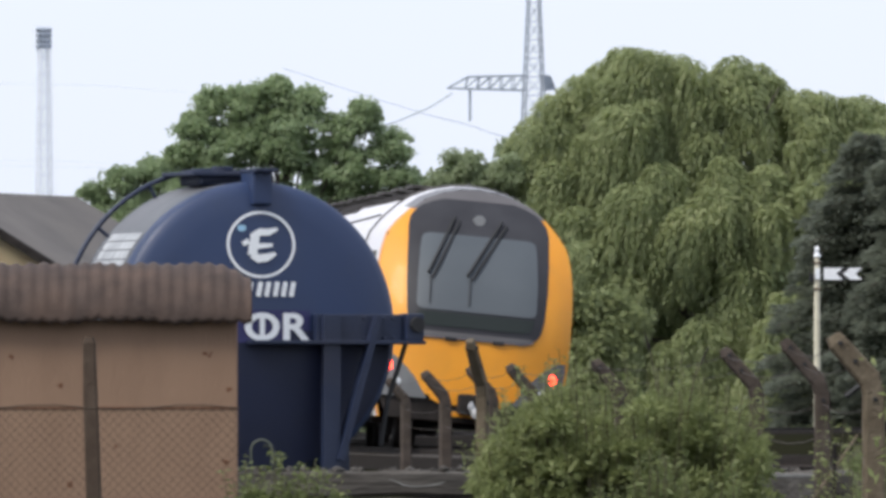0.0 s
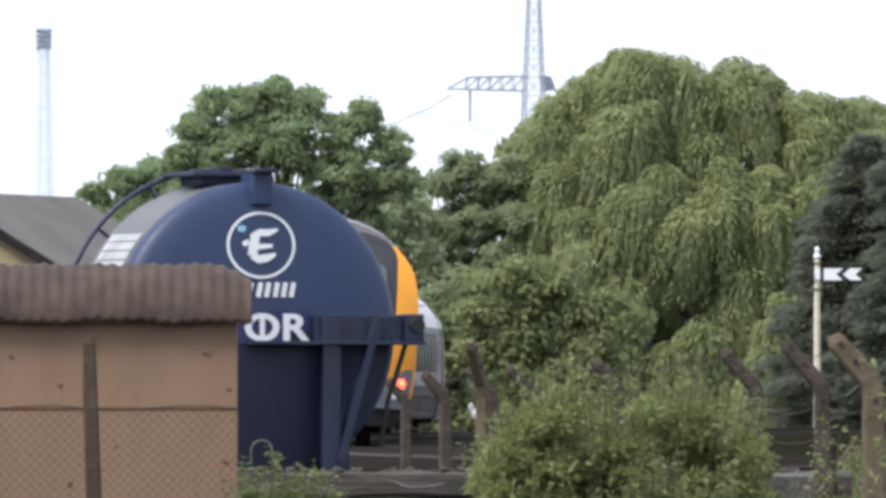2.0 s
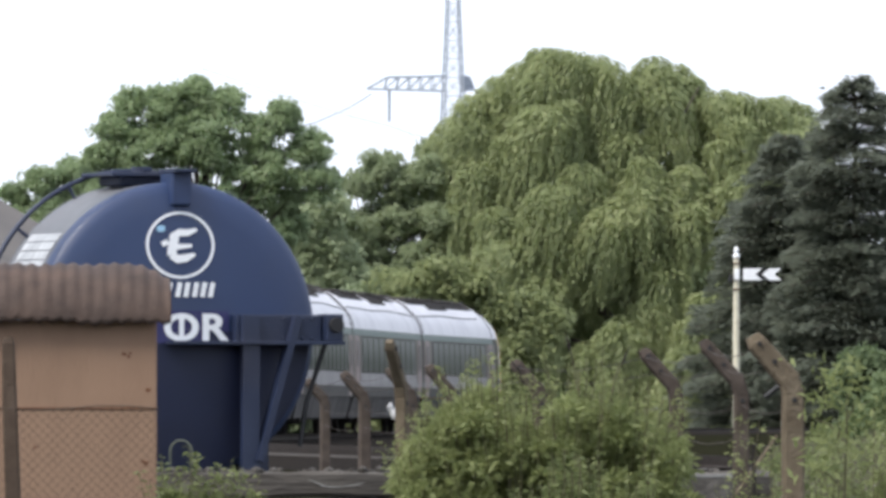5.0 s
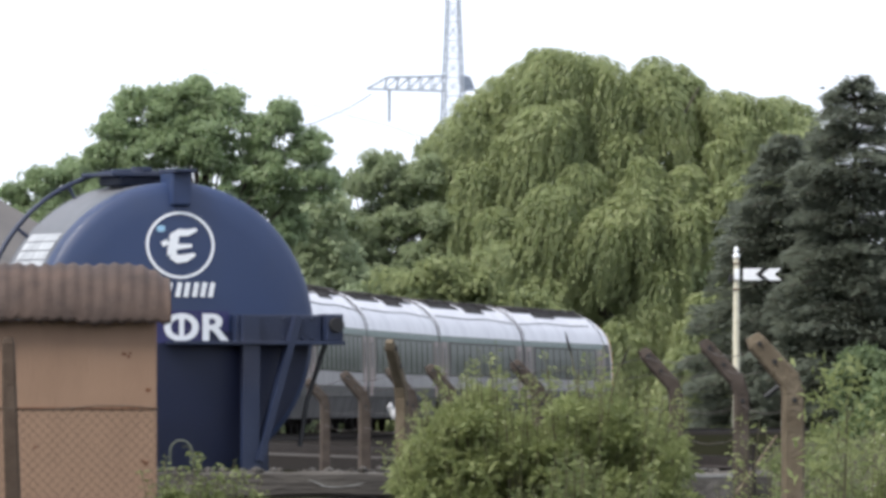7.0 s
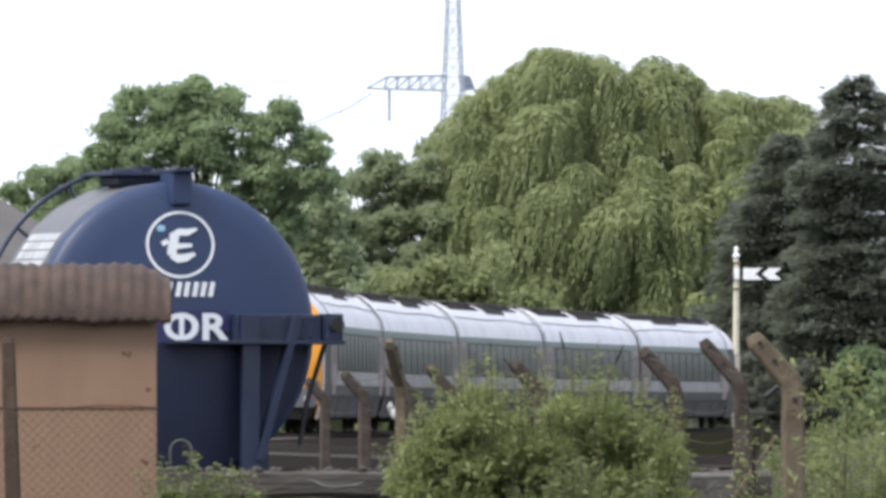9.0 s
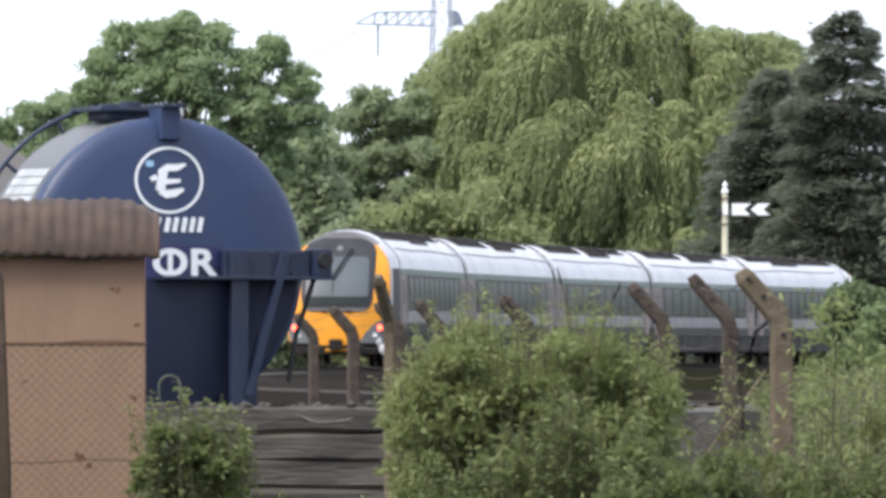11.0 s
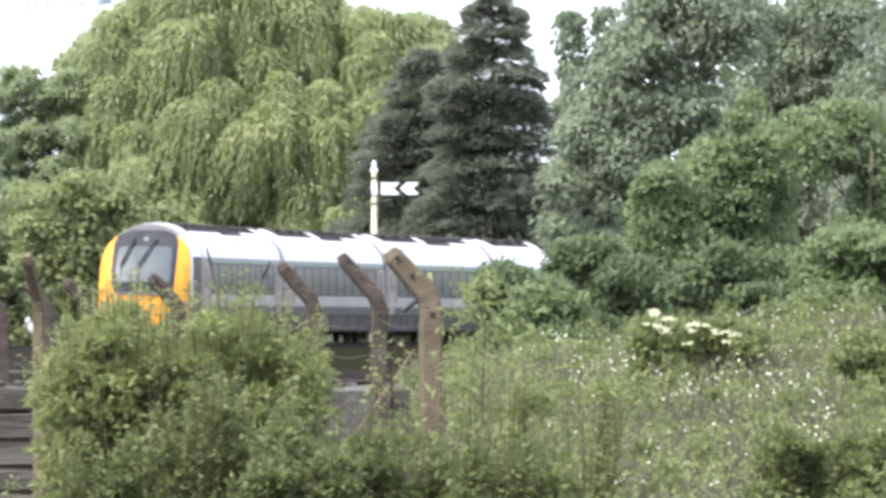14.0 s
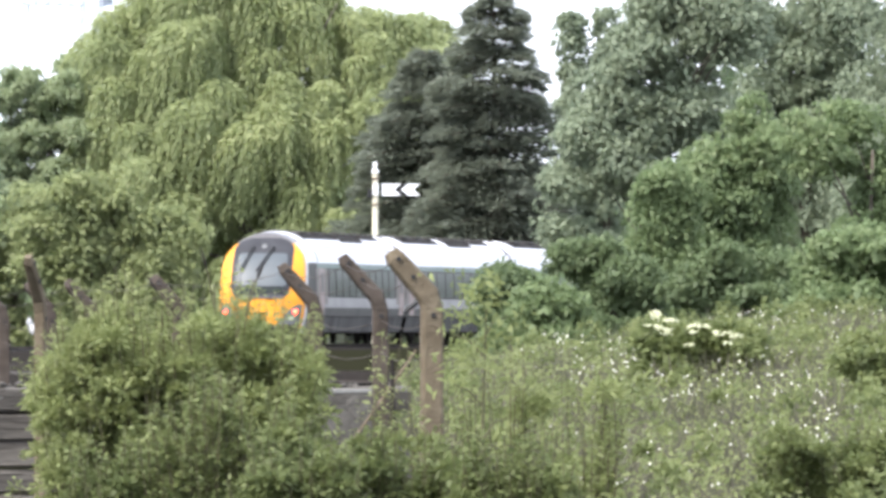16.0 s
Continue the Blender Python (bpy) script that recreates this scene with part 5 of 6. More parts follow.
def willow(place, half, height, seed, label):
    rng = np.random.default_rng(seed)
    root = thing("weeping_willow", place, label, "tree")
    # domes of hanging branches: centre, radius, top
    domes = []
    for x, z, r in ((-0.30, 1.0, 0.34), (0.12, 0.985, 0.26), (0.33, 0.93, 0.26), (0.62, 0.86, 0.30), (-0.62, 0.84, 0.26), (-0.80, 0.68, 0.2), (0.85, 0.70, 0.22), (-0.05, 0.80, 0.34),
                    (-0.45, 0.62, 0.26), (0.35, 0.66, 0.3), (0.05, 0.56, 0.24), (-0.7, 0.48, 0.22), (0.6, 0.52, 0.24), (-0.2, 0.40, 0.26), (0.28, 0.42, 0.24), (0.82, 0.42, 0.22), (-0.5, 0.30, 0.2), (0.0, 0.26, 0.2), (0.5, 0.28, 0.22)):
        domes.append((x * half, (rng.random() - 0.75 - 0.5 * (1 - z)) * half * 0.5, z * height, r * half))
    bases, ways, lens = [], [], []
    tips = [(cx, cy, top - 0.5 * r) for cx, cy, top, r in domes if cx < 0.45 * half or top > 0.65 * height]

    def roof(x):
        """Height of the crown's billowing top along its width."""
        a = (-1, -0.9, -0.75, -0.55, -0.38, -0.2, -0.05, 0.08, 0.22, 0.36, 0.55, 0.7, 0.88, 1.0)
        b = (0.55, 0.80, 0.87, 0.945, 1.0, 0.96, 0.915, 0.955, 0.96, 0.875, 0.86, 0.87, 0.82, 0.6)
        return height * float(np.interp(x / half, a, b))
    # plumes: rounded caps of shoots hung with strands, in uneven tiers, each tier standing out before the one above
    spots = []
    for i in range(34):
        x = (2 * (i + rng.random()) / 34 - 1) * half * 0.95
        spots.append((x, (rng.random() - 0.6) * half * 0.4, roof(x) * (1.0 - 0.05 * rng.random() ** 2), 0.55 + 0.55 * rng.random(), 0.8))
    for i in range(60):
        x = (rng.random() * 2 - 1) * half * 0.9
        spots.append((x, half * (0.2 + 0.3 * rng.random()), roof(x) * (0.93 - 0.75 * rng.random()), 1.2 + 0.6 * rng.random(), 0.45))
    tiers = 9
    for k in range(tiers):
        f = (k + 0.55) / tiers
        count = 9 + k % 2
        for i in range(count):
            x = (2 * (i + 0.5 + 0.8 * (rng.random() - 0.5)) / count - 1) * half * 0.93
            g = min(max(f + 0.085 * rng.normal(), 0.03), 0.95)
            spots.append((x, -half * (0.08 + 0.6 * g ** 0.6) + rng.normal() * 0.5, roof(x) * (0.96 - 0.76 * g), 0.62 + 0.62 * rng.random(), 1.0))
    # the skirt is thin on the side shaded by the conifers
    spots = [s for s in spots if s[0] < 0.56 * half or s[2] > 0.52 * height]
    faces = []
    for cx, cy, top, r, full in spots:
        lean = 0.22 * cx / half + rng.normal() * 0.12
        reach = (1.7 + 1.9 * rng.random()) * (0.7 + 0.4 * r)
        for s in range(int((100 + 78 * r) * full)):
            a, q = rng.random() * 2 * math.pi, rng.random() ** 0.5
            px, py = cx + r * q * math.cos(a), cy + r * q * math.sin(a) * 0.8
            bz = top - 0.75 * r * q ** 2.2 - 0.08 * rng.random()
            ln = reach * (0.45 + 0.65 * rng.random())
            n = max(int(ln / 0.175), 4)
            t = np.arange(n) / (n - 1)
            out = 0.22 * (1 - (1 - t) ** 2)
            pos = np.stack([px + out * math.cos(a) * q + lean * t * ln + 0.06 * rng.normal(size=n), py + out * math.sin(a) * q + 0.035 * rng.normal(size=n), bz - ln * t ** 1.25], 1)
            bend = (1 - t) ** 3
            w = np.stack([rng.normal(size=n) * 0.22 + lean + 0.7 * math.cos(a) * bend, rng.normal(size=n) * 0.15 + 0.7 * math.sin(a) * bend, -np.ones(n) + 0.75 * bend], 1)
            bases.append(pos), ways.append(unit(w)), lens.append(0.20 + 0.16 * rng.random(n))
            faces.append(unit(np.stack([math.cos(a) * q + 0 * t, math.sin(a) * q + 0 * t, 0.25 + 1.1 * bend], 1)))
    base, way, ln = np.concatenate(bases), np.concatenate(ways), np.concatenate(lens)
    base[:, 2] = np.maximum(base[:, 2], 0.2)
    part("trunk", trunk_and_limbs(rng, height * 0.75, 0.55, tips), BARK, root, "thick grey-brown trunk with limbs", smooth=True)
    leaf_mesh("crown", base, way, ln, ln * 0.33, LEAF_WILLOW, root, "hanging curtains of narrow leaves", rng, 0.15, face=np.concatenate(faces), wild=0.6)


wp = P(1265, 732, 502)
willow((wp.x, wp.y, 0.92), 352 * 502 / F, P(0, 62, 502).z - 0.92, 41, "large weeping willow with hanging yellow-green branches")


def conifer(place, half, height, seed, label, levels=25):
    """A straight trunk with tiers of flat, drooping boughs, each bough a fan of needle sprays with gaps between the tiers."""
    rng = np.random.default_rng(seed)
    root = thing("conifer_tree", place, label, "tree")
    bm = bmesh.new()
    add_tube(bm, [(0, 0, 0), (0.1, 0, height * 0.5), (0, 0, height)], [0.38, 0.22, 0.03], 8)
    bases, ways, lens, faces = [], [], [], []
    for i in range(levels):
        f = i / (levels - 1)
        z_level = height * (0.05 + 0.94 * f)
        reach = half * min((1 - f) ** 0.5 * 1.0, 0.9) * (0.75 + 0.35 * rng.random()) + 0.42
        k = 10 if f < 0.75 else 6
        for j in range(k):
            a = 2 * math.pi * (j + rng.random()) / k
            z = z_level + rng.normal() * 0.012 * height
            r = reach * (0.6 + 0.5 * rng.random())
            ca, sa = math.cos(a), math.sin(a)
            tip = Vector((r * ca, r * sa, z - 0.10 * r))
            add_tube(bm, [(0, 0, z), tip * 0.5 + Vector((0, 0, z * 0.5 + 0.06 * r)), tip], [0.06, 0.04, 0.012], 4)
            n = int(380 * r / half) + (110 if f < 0.7 else 210)
            t = rng.random(n) ** 0.6
            off = rng.normal(size=n) * (0.22 + 0.30 * r * (1 - t) * t * 2 + 0.10 * r * (1 - t))
            up = 0.10 * np.sin(t * 3) * r - 0.10 * r * t - 0.25 * np.abs(off) + rng.normal(size=n) * 0.12
            bases.append(np.stack([r * t * ca - off * sa, r * t * sa + off * ca, z + up], 1))
            spread = np.sign(off) * 0.7 + rng.normal(size=n) * 0.35
            ways.append(unit(np.stack([ca - spread * sa, sa + spread * ca, rng.normal(size=n) * 0.18 - 0.12], 1)))
            faces.append(np.tile(np.array([[0.25 * ca, 0.25 * sa, 1.0]]), (n, 1)))
            lens.append(0.22 + 0.18 * rng.random(n))
    part("trunk", bm, BARK, root, "straight trunk with spreading boughs", smooth=True)
    base, ln = np.concatenate(bases), np.concatenate(lens)
    leaf_mesh("crown", base, np.concatenate(ways), ln, ln * 0.3, LEAF_FIR, root, "dark layered needles", rng, 0.1, face=np.concatenate(faces), wild=0.5)


fp = P(1655, 732, 478)
conifer((fp.x, fp.y, 0.92), 195 * 478 / F, P(0, 142, 478).z - 0.92, 51, "tall dark conifer with layered boughs")
fp = P(1535, 732, 484)
conifer((fp.x, fp.y, 0.92), 205 * 484 / F, P(0, 250, 484).z - 0.92, 52, "dark conifer beside the taller one")
for i, (u0, u1, v) in enumerate(((1765, 1822, 168), (1822, 1892, 162))):
    place_tree("poplar_tree", u0, u1, v, 540, "slender grey-green poplar bent by the wind", [(0, 0, 0.92, 0.3), (-0.1, 0, 0.75, 0.55), (0, 0, 0.55, 0.8), (0.1, 0, 0.35, 0.9), (0, 0, 0.18, 0.8)], 80, 0.55, 120, 0.32, LEAF_GREY, 60 + i, trunk_r=0.25)
# tall grey-green trees to the east
lobed_tree("broadleaf_tree", 335, "tall grey-green poplar with small fluttering leaves",
           [(1790, 570, 66), (1800, 480, 70), (1835, 395, 75), (1872, 315, 75), (1915, 245, 75), (1962, 175, 78), (2005, 100, 80), (1905, 450, 90), (1990, 330, 100), (2060, 200, 100), (2085, 60, 90), (1850, 630, 70), (2080, 420, 100), (1935, 375, 85)],
           LEAF_GREY, 71, clump=0.6, per=105, leaf=0.19, density=1.7, trunk_r=0.2)
place_tree("broadleaf_tree", 2000, 2420, -40, 350, "tall grey-green poplar with small fluttering leaves", spread_lobes(72, 20, z=(0.1, 0.85), w=0.75, taper=0.4), 440, 0.8, 145, 0.195, LEAF_GREY, 72, trunk_r=0.35)
place_tree("broadleaf_tree", 2200, 2600, 20, 345, "tall grey-green poplar with small fluttering leaves", spread_lobes(73, 16, z=(0.1, 0.85), w=0.75, taper=0.4), 230, 0.85, 190, 0.17, LEAF_GREY, 73, trunk_r=0.35)
# bright shrubs in front of them
place_tree("hawthorn_bush", 1830, 2080, 430, 212, "bright green bushy hawthorn", spread_lobes(81, 12, z=(0.08, 0.75), w=0.8, r=(0.2, 0.4)), 210, 0.36, 190, 0.105, LEAF_BRIGHT, 81, trunk_r=0.12, category="shrub")
place_tree("hawthorn_bush", 1905, 2270, 312, 220, "bright green bushy hawthorn", spread_lobes(82, 16, z=(0.08, 0.82), w=0.85, r=(0.18, 0.36), taper=0.35), 330, 0.36, 150, 0.118, LEAF_BRIGHT, 82, trunk_r=0.12, category="shrub")
place_tree("hawthorn_bush", 2130, 2520, 318, 205, "bright green bushy hawthorn", spread_lobes(88, 16, z=(0.08, 0.82), w=0.85, r=(0.18, 0.36), taper=0.35), 330, 0.36, 140, 0.118, LEAF_BRIGHT, 88, trunk_r=0.12, category="shrub")
place_tree("hawthorn_bush", 2150, 2480, 535, 150, "bright green bushy hawthorn", spread_lobes(83, 10, z=(0.08, 0.8), w=0.7), 140, 0.3, 150, 0.11, LEAF_BRIGHT, 83, trunk_r=0.08, category="shrub")
place_tree("hawthorn_bush", 1730, 1985, 565, 180, "leafy dark green shrub behind the bank", spread_lobes(84, 22, z=(0.08, 0.9), w=0.9, r=(0.12, 0.26)), 230, 0.24, 130, 0.1, LEAF_DARK, 84, trunk_r=0.08, category="shrub")
place_tree("hawthorn_bush", 1590, 1770, 612, 120, "leafy dark green shrub beside the fence", spread_lobes(85, 9, z=(0.08, 0.8), w=0.7), 110, 0.2, 120, 0.085, LEAF_DARK, 85, trunk_r=0.05, category="shrub")
place_tree("hawthorn_bush", 1950, 2240, 575, 170, "leafy dark green shrub behind the bank", spread_lobes(89, 22, z=(0.08, 0.9), w=0.9, r=(0.12, 0.26)), 230, 0.24, 130, 0.1, LEAF_DARK, 89, trunk_r=0.08, category="shrub")
place_tree("hawthorn_bush", 1650, 1850, 640, 110, "leafy green shrub beside the fence", spread_lobes(86, 9, z=(0.08, 0.8), w=0.7), 110, 0.2, 120, 0.08, LEAF_BRIGHT, 86, trunk_r=0.05, category="shrub")
place_tree("hawthorn_bush", 2185, 2480, 728, 80, "green shrub on the flowery bank", spread_lobes(87, 12, z=(0.08, 0.8), w=0.8, r=(0.2, 0.35)), 170, 0.11, 110, 0.05, LEAF_NETTLE, 87, trunk_r=0.04, category="shrub")


# ---------------------------------------------------------------- near shrubs and weeds
def shrub(name, u0, u1, v_top, d, label, mat, seed, shoots=70, per=70, leaf=0.06, ratio=0.32, depth=0.5, profile=None, fill=90, fill_r=0.11, low=0.55, high=0.47):
    """Upright leafy shoots from one root; each shoot a bent stem with leaves along it."""
    rng = np.random.default_rng(seed)
    a, b = P(u0, 732, d), P(u1, 732, d)
    c, half = (a + b) / 2, (b.x - a.x) / 2
    gz = ground_z(c.x, c.y)
    h = P(0, v_top, d).z - gz
    root = thing(name, (c.x, c.y, gz), label, "weeds" if name == "nettle_patch" else "shrub")
    bm = bmesh.new()
    bases, ways, lens = [], [], []
    for i in range(shoots):
        x, y = (rng.random() * 2 - 1) * 0.97, (rng.random() * 2 - 1)
        prof = profile(x) if profile else (0.93 + 0.07 * math.sin(6.3 * x + seed) - 0.10 * abs(x) ** 5)
        top = h * prof * (low + high * rng.random() ** 0.6 if i % 3 or low < 0.56 else 0.95 + 0.09 * rng.random())
        tip = Vector((x * half + rng.normal() * 0.05, y * half * depth, top))
        foot = Vector((x * half * 0.65, y * half * depth * 0.4, 0))
        ctrl = foot.lerp(tip, 0.5) + Vector((rng.normal() * 0.05, rng.normal() * 0.05, 0.1 * h))
        pts = [foot * (1 - t) ** 2 + ctrl * 2 * t * (1 - t) + tip * t * t for t in (0, 0.25, 0.5, 0.75, 1)]
        add_tube(bm, pts, [0.006, 0.005, 0.004, 0.003, 0.0015], 4)
        n = per
        t = 0.15 + 0.85 * rng.random(n) ** 0.8
        f, cc, tp = (np.array(q) for q in (foot, ctrl, tip))
        tt = t[:, None]
        p = f * (1 - tt) ** 2 + cc * 2 * tt * (1 - tt) + tp * tt * tt
        o = unit(rng.normal(size=(n, 3)) * np.array([1, 1, 0.35]))
        bases.append(p + o * rng.random((n, 1)) * 0.075 * (1.15 - tt))
        ways.append(unit(o + np.array([0, 0, 0.45]) - np.array([0, 0, 0.9]) * rng.random((n, 1))))
        lens.append(leaf * (0.55 + 0.8 * rng.random(n)) * (1.15 - 0.45 * t))
    tagged(part("stem", bm, STEM, root, "thin green-brown stems"), kind="stuff")
    xs = (rng.random(fill) * 2 - 1) * 0.93
    tops = np.array([profile(x) if profile else 0.93 + 0.07 * math.sin(6.3 * x + seed) - 0.10 * abs(x) ** 5 for x in xs]) * h
    cen = np.stack([xs * half, (rng.random(fill) * 2 - 1) * half * depth, tops * (0.08 + (0.76 + 0.3 * (low - 0.55)) * rng.random(fill) ** 0.65)], 1)
    pos, way, _ = clump_leaves(rng, cen, fill_r * (0.6 + 0.8 * rng.random(fill)), 135, 0.25, out=1.3)
    bases.append(pos), ways.append(way), lens.append(leaf * (0.6 + 0.8 * rng.random(len(pos))))
    base, ln = np.concatenate(bases), np.concatenate(lens)
    leaf_mesh("foliage", base, np.concatenate(ways), ln, ln * ratio, mat, root, "", rng, 0.2)
    return root


def bush_outline(x):
    """Height of the large shrub's uneven top along its width, as a share of its tallest shoot."""
    us = (846, 878, 930, 1000, 1045, 1100, 1160, 1205, 1255, 1300, 1345, 1362)
    vs = (775, 712, 680, 624, 672, 704, 606, 652, 668, 702, 722, 800)
    v = float(np.interp(846 + (x + 1) / 2 * 516, us, vs))
    foot = 732 + EYE_Z * F / 57.0
    return (foot - v) / (foot - 604)


BUSHES = [
    shrub("leafy_shrub", 846, 1362, 604, 57.0, "light green leafy shrub growing through the fence", LEAF_BUSH, 101, 240, 95, 0.043, 0.36, profile=bush_outline, fill=360, fill_r=0.08, low=0.70, high=0.30),
    shrub("leafy_shrub", 1040, 1330, 800, 54.0, "green leafy shrub at the foot of the fence", LEAF_NETTLE, 103, 187, 84, 0.046, 0.4, fill=45, fill_r=0.055),
    shrub("leafy_shrub", 1410, 1495, 718, 57.5, "young leafy shrub beside the bent post", LEAF_BUSH, 104, 12, 50, 0.05, 0.4, fill=6, fill_r=0.05),
    shrub("leafy_shrub", 1495, 1580, 770, 58.0, "young leafy shrub beside the bent post", LEAF_BUSH, 105, 10, 44, 0.05, 0.4, fill=4, fill_r=0.05),
    shrub("leafy_shrub", 1585, 1760, 728, 60.0, "pale green willowy shrub on the bank", LEAF_BUSH, 106, 34, 56, 0.055, 0.3, fill=8),
    shrub("leafy_shrub", 1740, 1900, 770, 64.0, "green willowy shrub on the bank", LEAF_BUSH, 107, 24, 56, 0.055, 0.3, fill=4),
    shrub("nettle_patch", 405, 610, 778, 56.5, "fresh green weeds in front of the timber wall", LEAF_NETTLE, 108, 136, 72, 0.046, 0.45, fill=45, fill_r=0.055, profile=lambda x: 0.98 - 0.12 * abs(x + 0.3)),
    shrub("nettle_patch", 560, 830, 985, 55.5, "low green weeds in front of the timber wall", LEAF_NETTLE, 109, 102, 54, 0.046, 0.45, fill=45, fill_r=0.055),
    shrub("nettle_patch", 1350, 1620, 895, 54.5, "fresh green weeds below the fence", LEAF_NETTLE, 110, 187, 72, 0.046, 0.45, fill=45, fill_r=0.055),
    shrub("nettle_patch", 1200, 1420, 900, 53.5, "fresh green weeds below the fence", LEAF_NETTLE, 111, 136, 72, 0.046, 0.45, fill=45, fill_r=0.055),
    shrub("nettle_patch", 1580, 1800, 900, 54.0, "fresh green weeds below the bank", LEAF_NETTLE, 112, 153, 72, 0.046, 0.45, fill=45, fill_r=0.055),
    shrub("nettle_patch", 2120, 2420, 885, 62.0, "green weeds on the bank", LEAF_NETTLE, 113, 80, 72, 0.046, 0.4, fill=45, fill_r=0.055),
    shrub("nettle_patch", 905, 1110, 905, 54.0, "green weeds at the foot of the fence", LEAF_NETTLE, 114, 120, 72, 0.046, 0.45, fill=45, fill_r=0.055),
]


def seed_spikes():
    """Dark dead flower spikes standing over the large shrub."""
    bush = BUSHES[0]
    o = bush.matrix_basis.translation
    for u, v, lean in ((1150, 622, -14), (1240, 645, 24), (1064, 664, -35)):
        p = P(u, v, 56.8) - o
        a = math.radians(lean)
        way = Vector((math.sin(a), 0, math.cos(a)))
        spike = part("seed_spike", tube([p, p + way * 0.02, p + way * 0.06, p + way * 0.10], [0.003, 0.007, 0.006, 0.002], 6), UNDER, bush, "dark dead flower spike")
        part("stalk", tube([p - way * 0.14 - Vector((0, 0, 0.05)), p - way * 0.05, p], 0.0035, 4), STEM, spike)


seed_spikes()


def elder():
    root = shrub("elder_bush", 1920, 2120, 708, 90.0, "elder bush with flat cream flower heads", LEAF_NETTLE, 120, 45, 60, 0.07, 0.45)
    rng = np.random.default_rng(121)
    for i in range(26):
        bm = bmesh.new()
        uu = 1930 + 165 * rng.random() ** 1.25
        p = P(uu, 698 + 0.28 * (uu - 1930) + 48 * rng.random() ** 2.2, 88.7) - root.matrix_basis.translation
        wide = 0.012 + 0.016 * rng.random()
        for j in range(14):
            o = rng.normal(size=3) * np.array([wide, wide, 0.007])
            bmesh.ops.create_icosphere(bm, subdivisions=1, radius=0.0065, matrix=Matrix.Translation((p.x + o[0], p.y + o[1], p.z + o[2])))
        tagged(part("flower_head", bm, PETAL_CREAM, root, "flat cream flower head"), kind="stuff")


elder()


def meadow():
    """Tall grass and bindweed flowers on the bank."""
    rng = np.random.default_rng(130)
    root = tagged(new("meadow_grass"), "tall pale grass and weeds covering the bank", "grass", kind="stuff")
    n = 46000
    y = 56 + 62 * rng.random(n) ** 0.8
    u = 1500 + 1000 * rng.random(n)
    x = (u - 1446) * y / F
    keep = x > 0.15
    x, y = x[keep], y[keep]
    z = np.array([ground_z(a, b) for a, b in zip(x, y)])
    n = len(x)
    base = np.stack([x, y, z], 1)
    patch = np.array([noise.noise(Vector((a * 1.3, b * 0.25, 0))) for a, b in zip(x, y)])
    ln = (0.10 + 0.2 * rng.random(n)) * (1 + 0.9 * patch)
    way = unit(np.stack([rng.normal(size=n) * 0.45, rng.normal(size=n) * 0.3, np.ones(n)], 1))
    leaf_mesh("blades", base, way, ln, 0.010 + 0.012 * rng.random(n), LEAF_GRASS, root, "", rng, 0.1)
    m = 42000
    i = rng.choice(n, m)
    lift = rng.random(m) * 0.26
    b2 = base[i] + np.stack([rng.normal(size=m) * 0.04, rng.normal(size=m) * 0.04, lift], 1)
    w2 = unit(rng.normal(size=(m, 3)) + np.array([0, -0.3, 0.1]))
    l2 = 0.025 + 0.03 * rng.random(m)
    leaf_mesh("weed_leaves", b2, w2, l2, l2 * 0.5, LEAF_BUSH, root, "", rng, 0.2)
    # taller tufts of dock, bramble and thistle
    q = 260
    j = rng.choice(n, q)
    cen = base[j] + np.stack([np.zeros(q), np.zeros(q), 0.08 + 0.26 * rng.random(q) ** 1.5], 1)
    b3, w3, _ = clump_leaves(rng, cen, 0.05 + 0.11 * rng.random(q), 90, 0.1, 1.2)
    l3 = 0.035 + 0.035 * rng.random(len(b3))
    leaf_mesh("tufts", b3, w3, l3, l3 * 0.45, LEAF_NETTLE, root, "", rng, 0.2)
    fl = tagged(new("bindweed_flowers"), "scattered small white wild flowers", "flowers", kind="stuff")
    bm = bmesh.new()
    heads = [(1790 + 480 * rng.random(), 70 + 40 * rng.random() ** 0.6) for k in range(44)]
    for k in range(600):
        hu, hy = heads[int(len(heads) * rng.random())]
        if k % 2:
            hu, hy = 1700 + 640 * rng.random() ** 0.8, 64 + 48 * rng.random()
        yy = hy + rng.normal() * 2.5
        uu = hu + rng.normal() * 22
        xx = (uu - 1446) * yy / F
        zz = ground_z(xx, yy) + 0.2 + 0.14 * rng.random()
        r = 0.0045 + 0.0055 * rng.random()
        bmesh.ops.create_cone(bm, cap_ends=True, segments=6, radius1=r, radius2=r * 0.3, depth=0.015, matrix=Matrix.Translation((xx, yy, zz)) @ Matrix.Rotation(radians(70 + 40 * rng.random()), 4, "X") @ Matrix.Rotation(rng.normal() * 0.5, 4, "Y"))
    part("petals", bm, PETAL, fl, "white petals")


meadow()


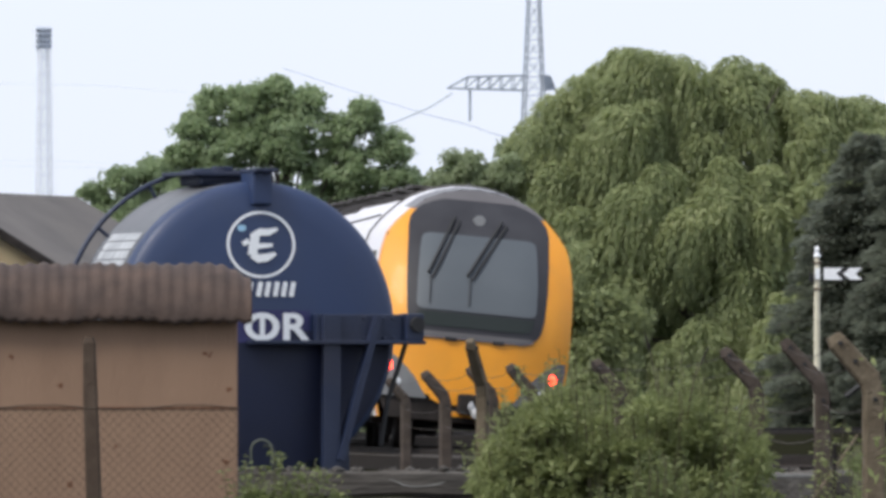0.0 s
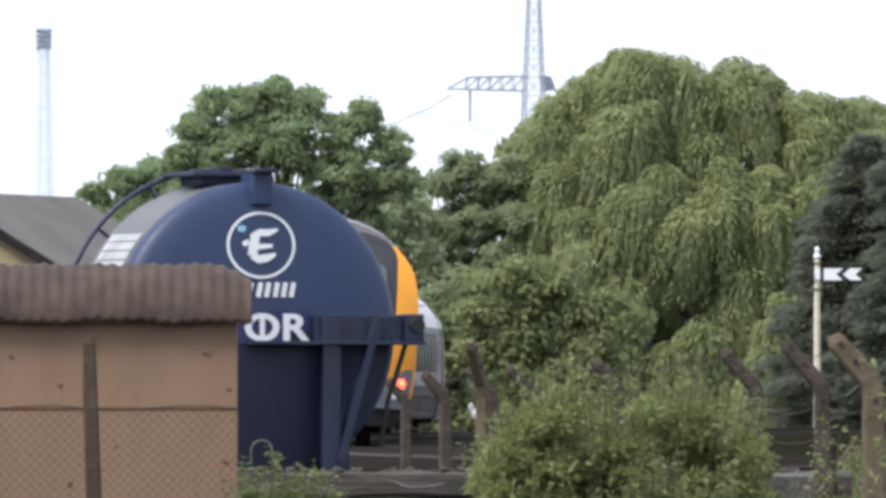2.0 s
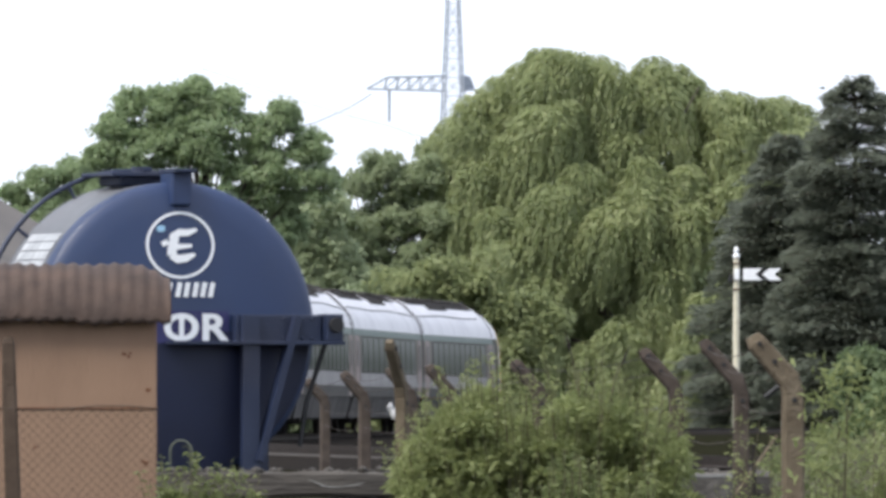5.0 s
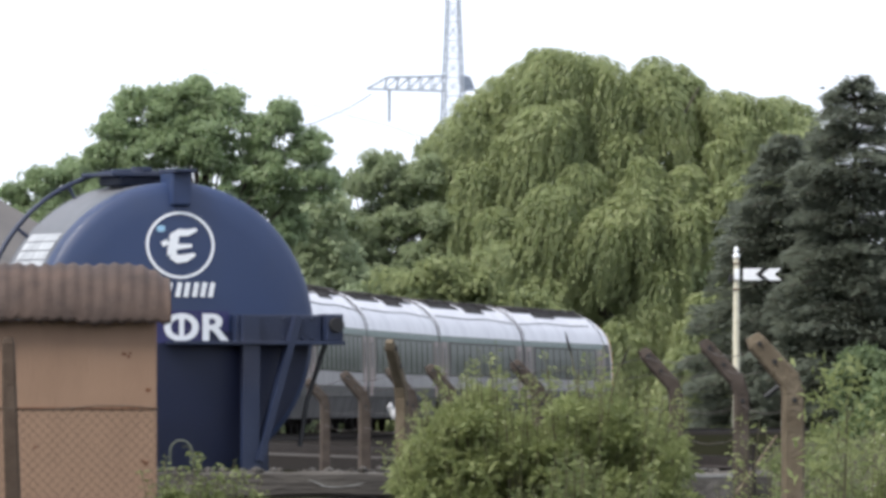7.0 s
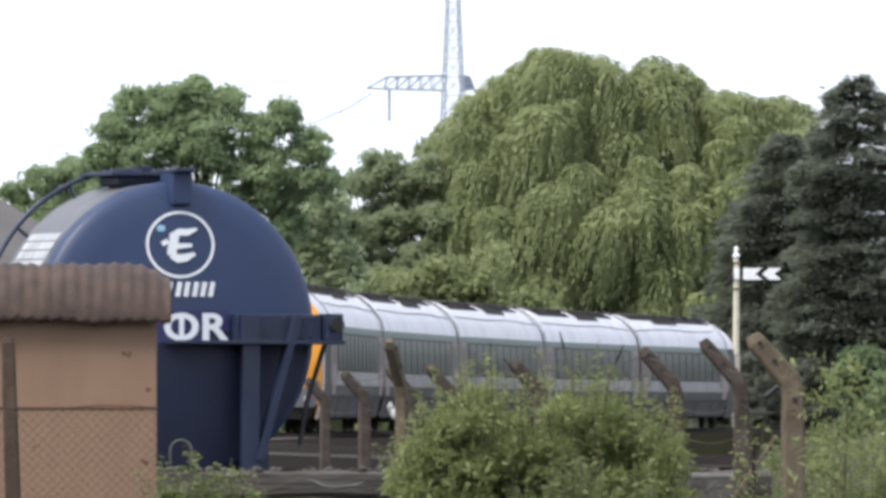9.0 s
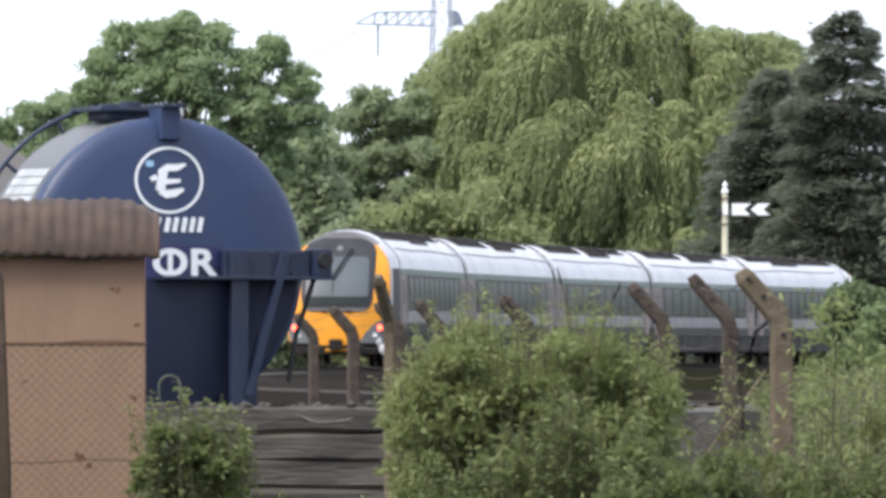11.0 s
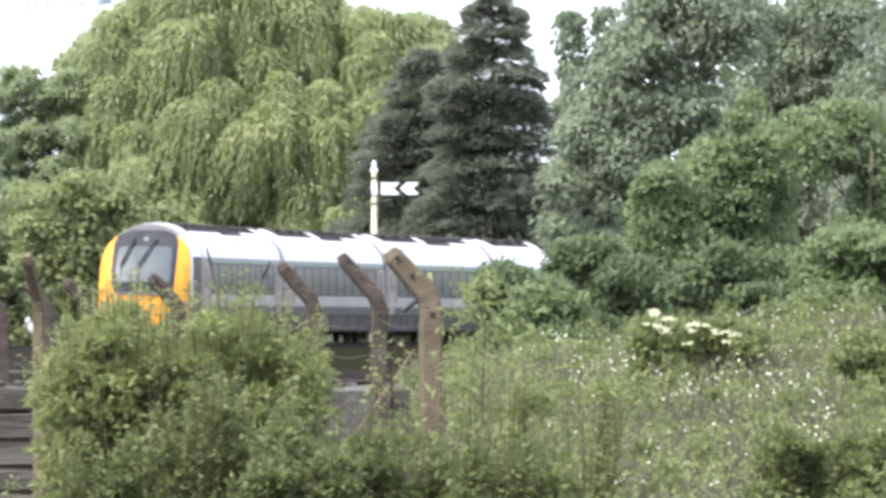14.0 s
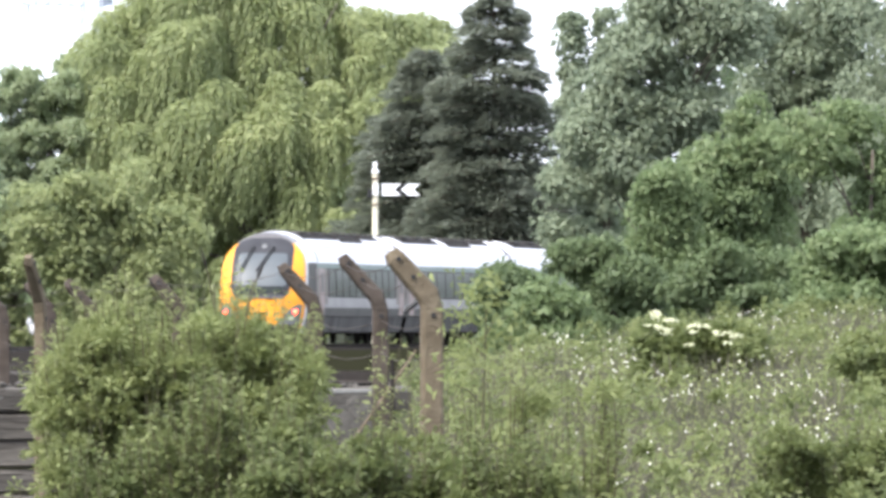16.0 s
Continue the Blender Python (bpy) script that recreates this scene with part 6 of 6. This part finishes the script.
def sapling():
    p = P(1632, 980, 57)
    gz = ground_z(p.x, p.y)
    root = thing("sapling", (p.x, p.y, gz), "thin bare-stemmed sapling with drooping leaves", "sapling")
    k = 57 / F
    h = P(0, 690, 57).z - gz
    bm = bmesh.new()
    add_tube(bm, [(0, 0, 0), (0.01, 0, h * 0.6), (0.03, 0, h)], [0.012, 0.009, 0.004], 6)
    for s, a in ((-1, 0.7), (1, 0.6), (-1, 0.85), (1, 0.9)):
        add_tube(bm, [(0.015, 0, h * a), (s * 0.06, 0, h * a + 0.08), (s * 0.14, 0, h * a + 0.11)], [0.006, 0.004, 0.002], 5)
    part("stem", bm, STEM, root)
    rng = np.random.default_rng(140)
    n = 260
    base = np.stack([rng.normal(size=n) * 0.1, rng.normal(size=n) * 0.08, h * 0.75 + rng.random(n) * h * 0.35], 1)
    ln = 0.04 + 0.04 * rng.random(n)
    leaf_mesh("foliage", base, unit(rng.normal(size=(n, 3)) + np.array([0, 0, -0.4])), ln, ln * 0.35, LEAF_BUSH, root, "", rng)


sapling()


# a distant wood closes the view all round the horizon, most of it unseen
def far_wood():
    rng = np.random.default_rng(150)
    root = tagged(new("distant_wood"), "dark belt of distant trees along the horizon, mostly added out of view", "woodland", kind="stuff")
    n = 3600
    ang = rng.random(n) * 2 * math.pi - 0.14
    ang[:1500] = rng.random(1500) * 0.24 - 0.14
    # taller unseen trees to the east, added to darken reflections on the train
    ang[1500:2700] = 0.1 + rng.random(1200) * 0.75
    dist = 640 + 120 * rng.random(n)
    tall = np.full(n, 8.5)
    tall[1500:] = 15.0
    c = np.stack([dist * np.sin(ang), dist * np.cos(ang), 1 + rng.random(n) ** 1.3 * tall], 1)
    pos, way, _ = clump_leaves(rng, c, np.where(np.arange(n) < 1500, 1.5, 2.8) + rng.random(n), 15, 0.3)
    ln = 1.4 + 1.0 * rng.random(len(pos))
    leaf_mesh("canopy", pos, way, ln, ln * 0.6, LEAF_DARK, root, "", rng)


far_wood()


# ---------------------------------------------------------------- what moves
def motions():
    times = [0.5 * i for i in range(33)]
    for i, car in enumerate(CARS):
        walk(car, [(t, car_pose(i, t)) for t in times])
    # the wind rocks the near shrubs a little
    for i, bush in enumerate(BUSHES):
        p = bush.matrix_basis.translation.copy()
        walk(bush, [(t, pose(p.x, p.y, p.z, 0, 0.45 * math.sin(1.9 * t + 1.3 * i) + 0.25 * math.sin(4.1 * t + i), 0)) for t in times])


motions()
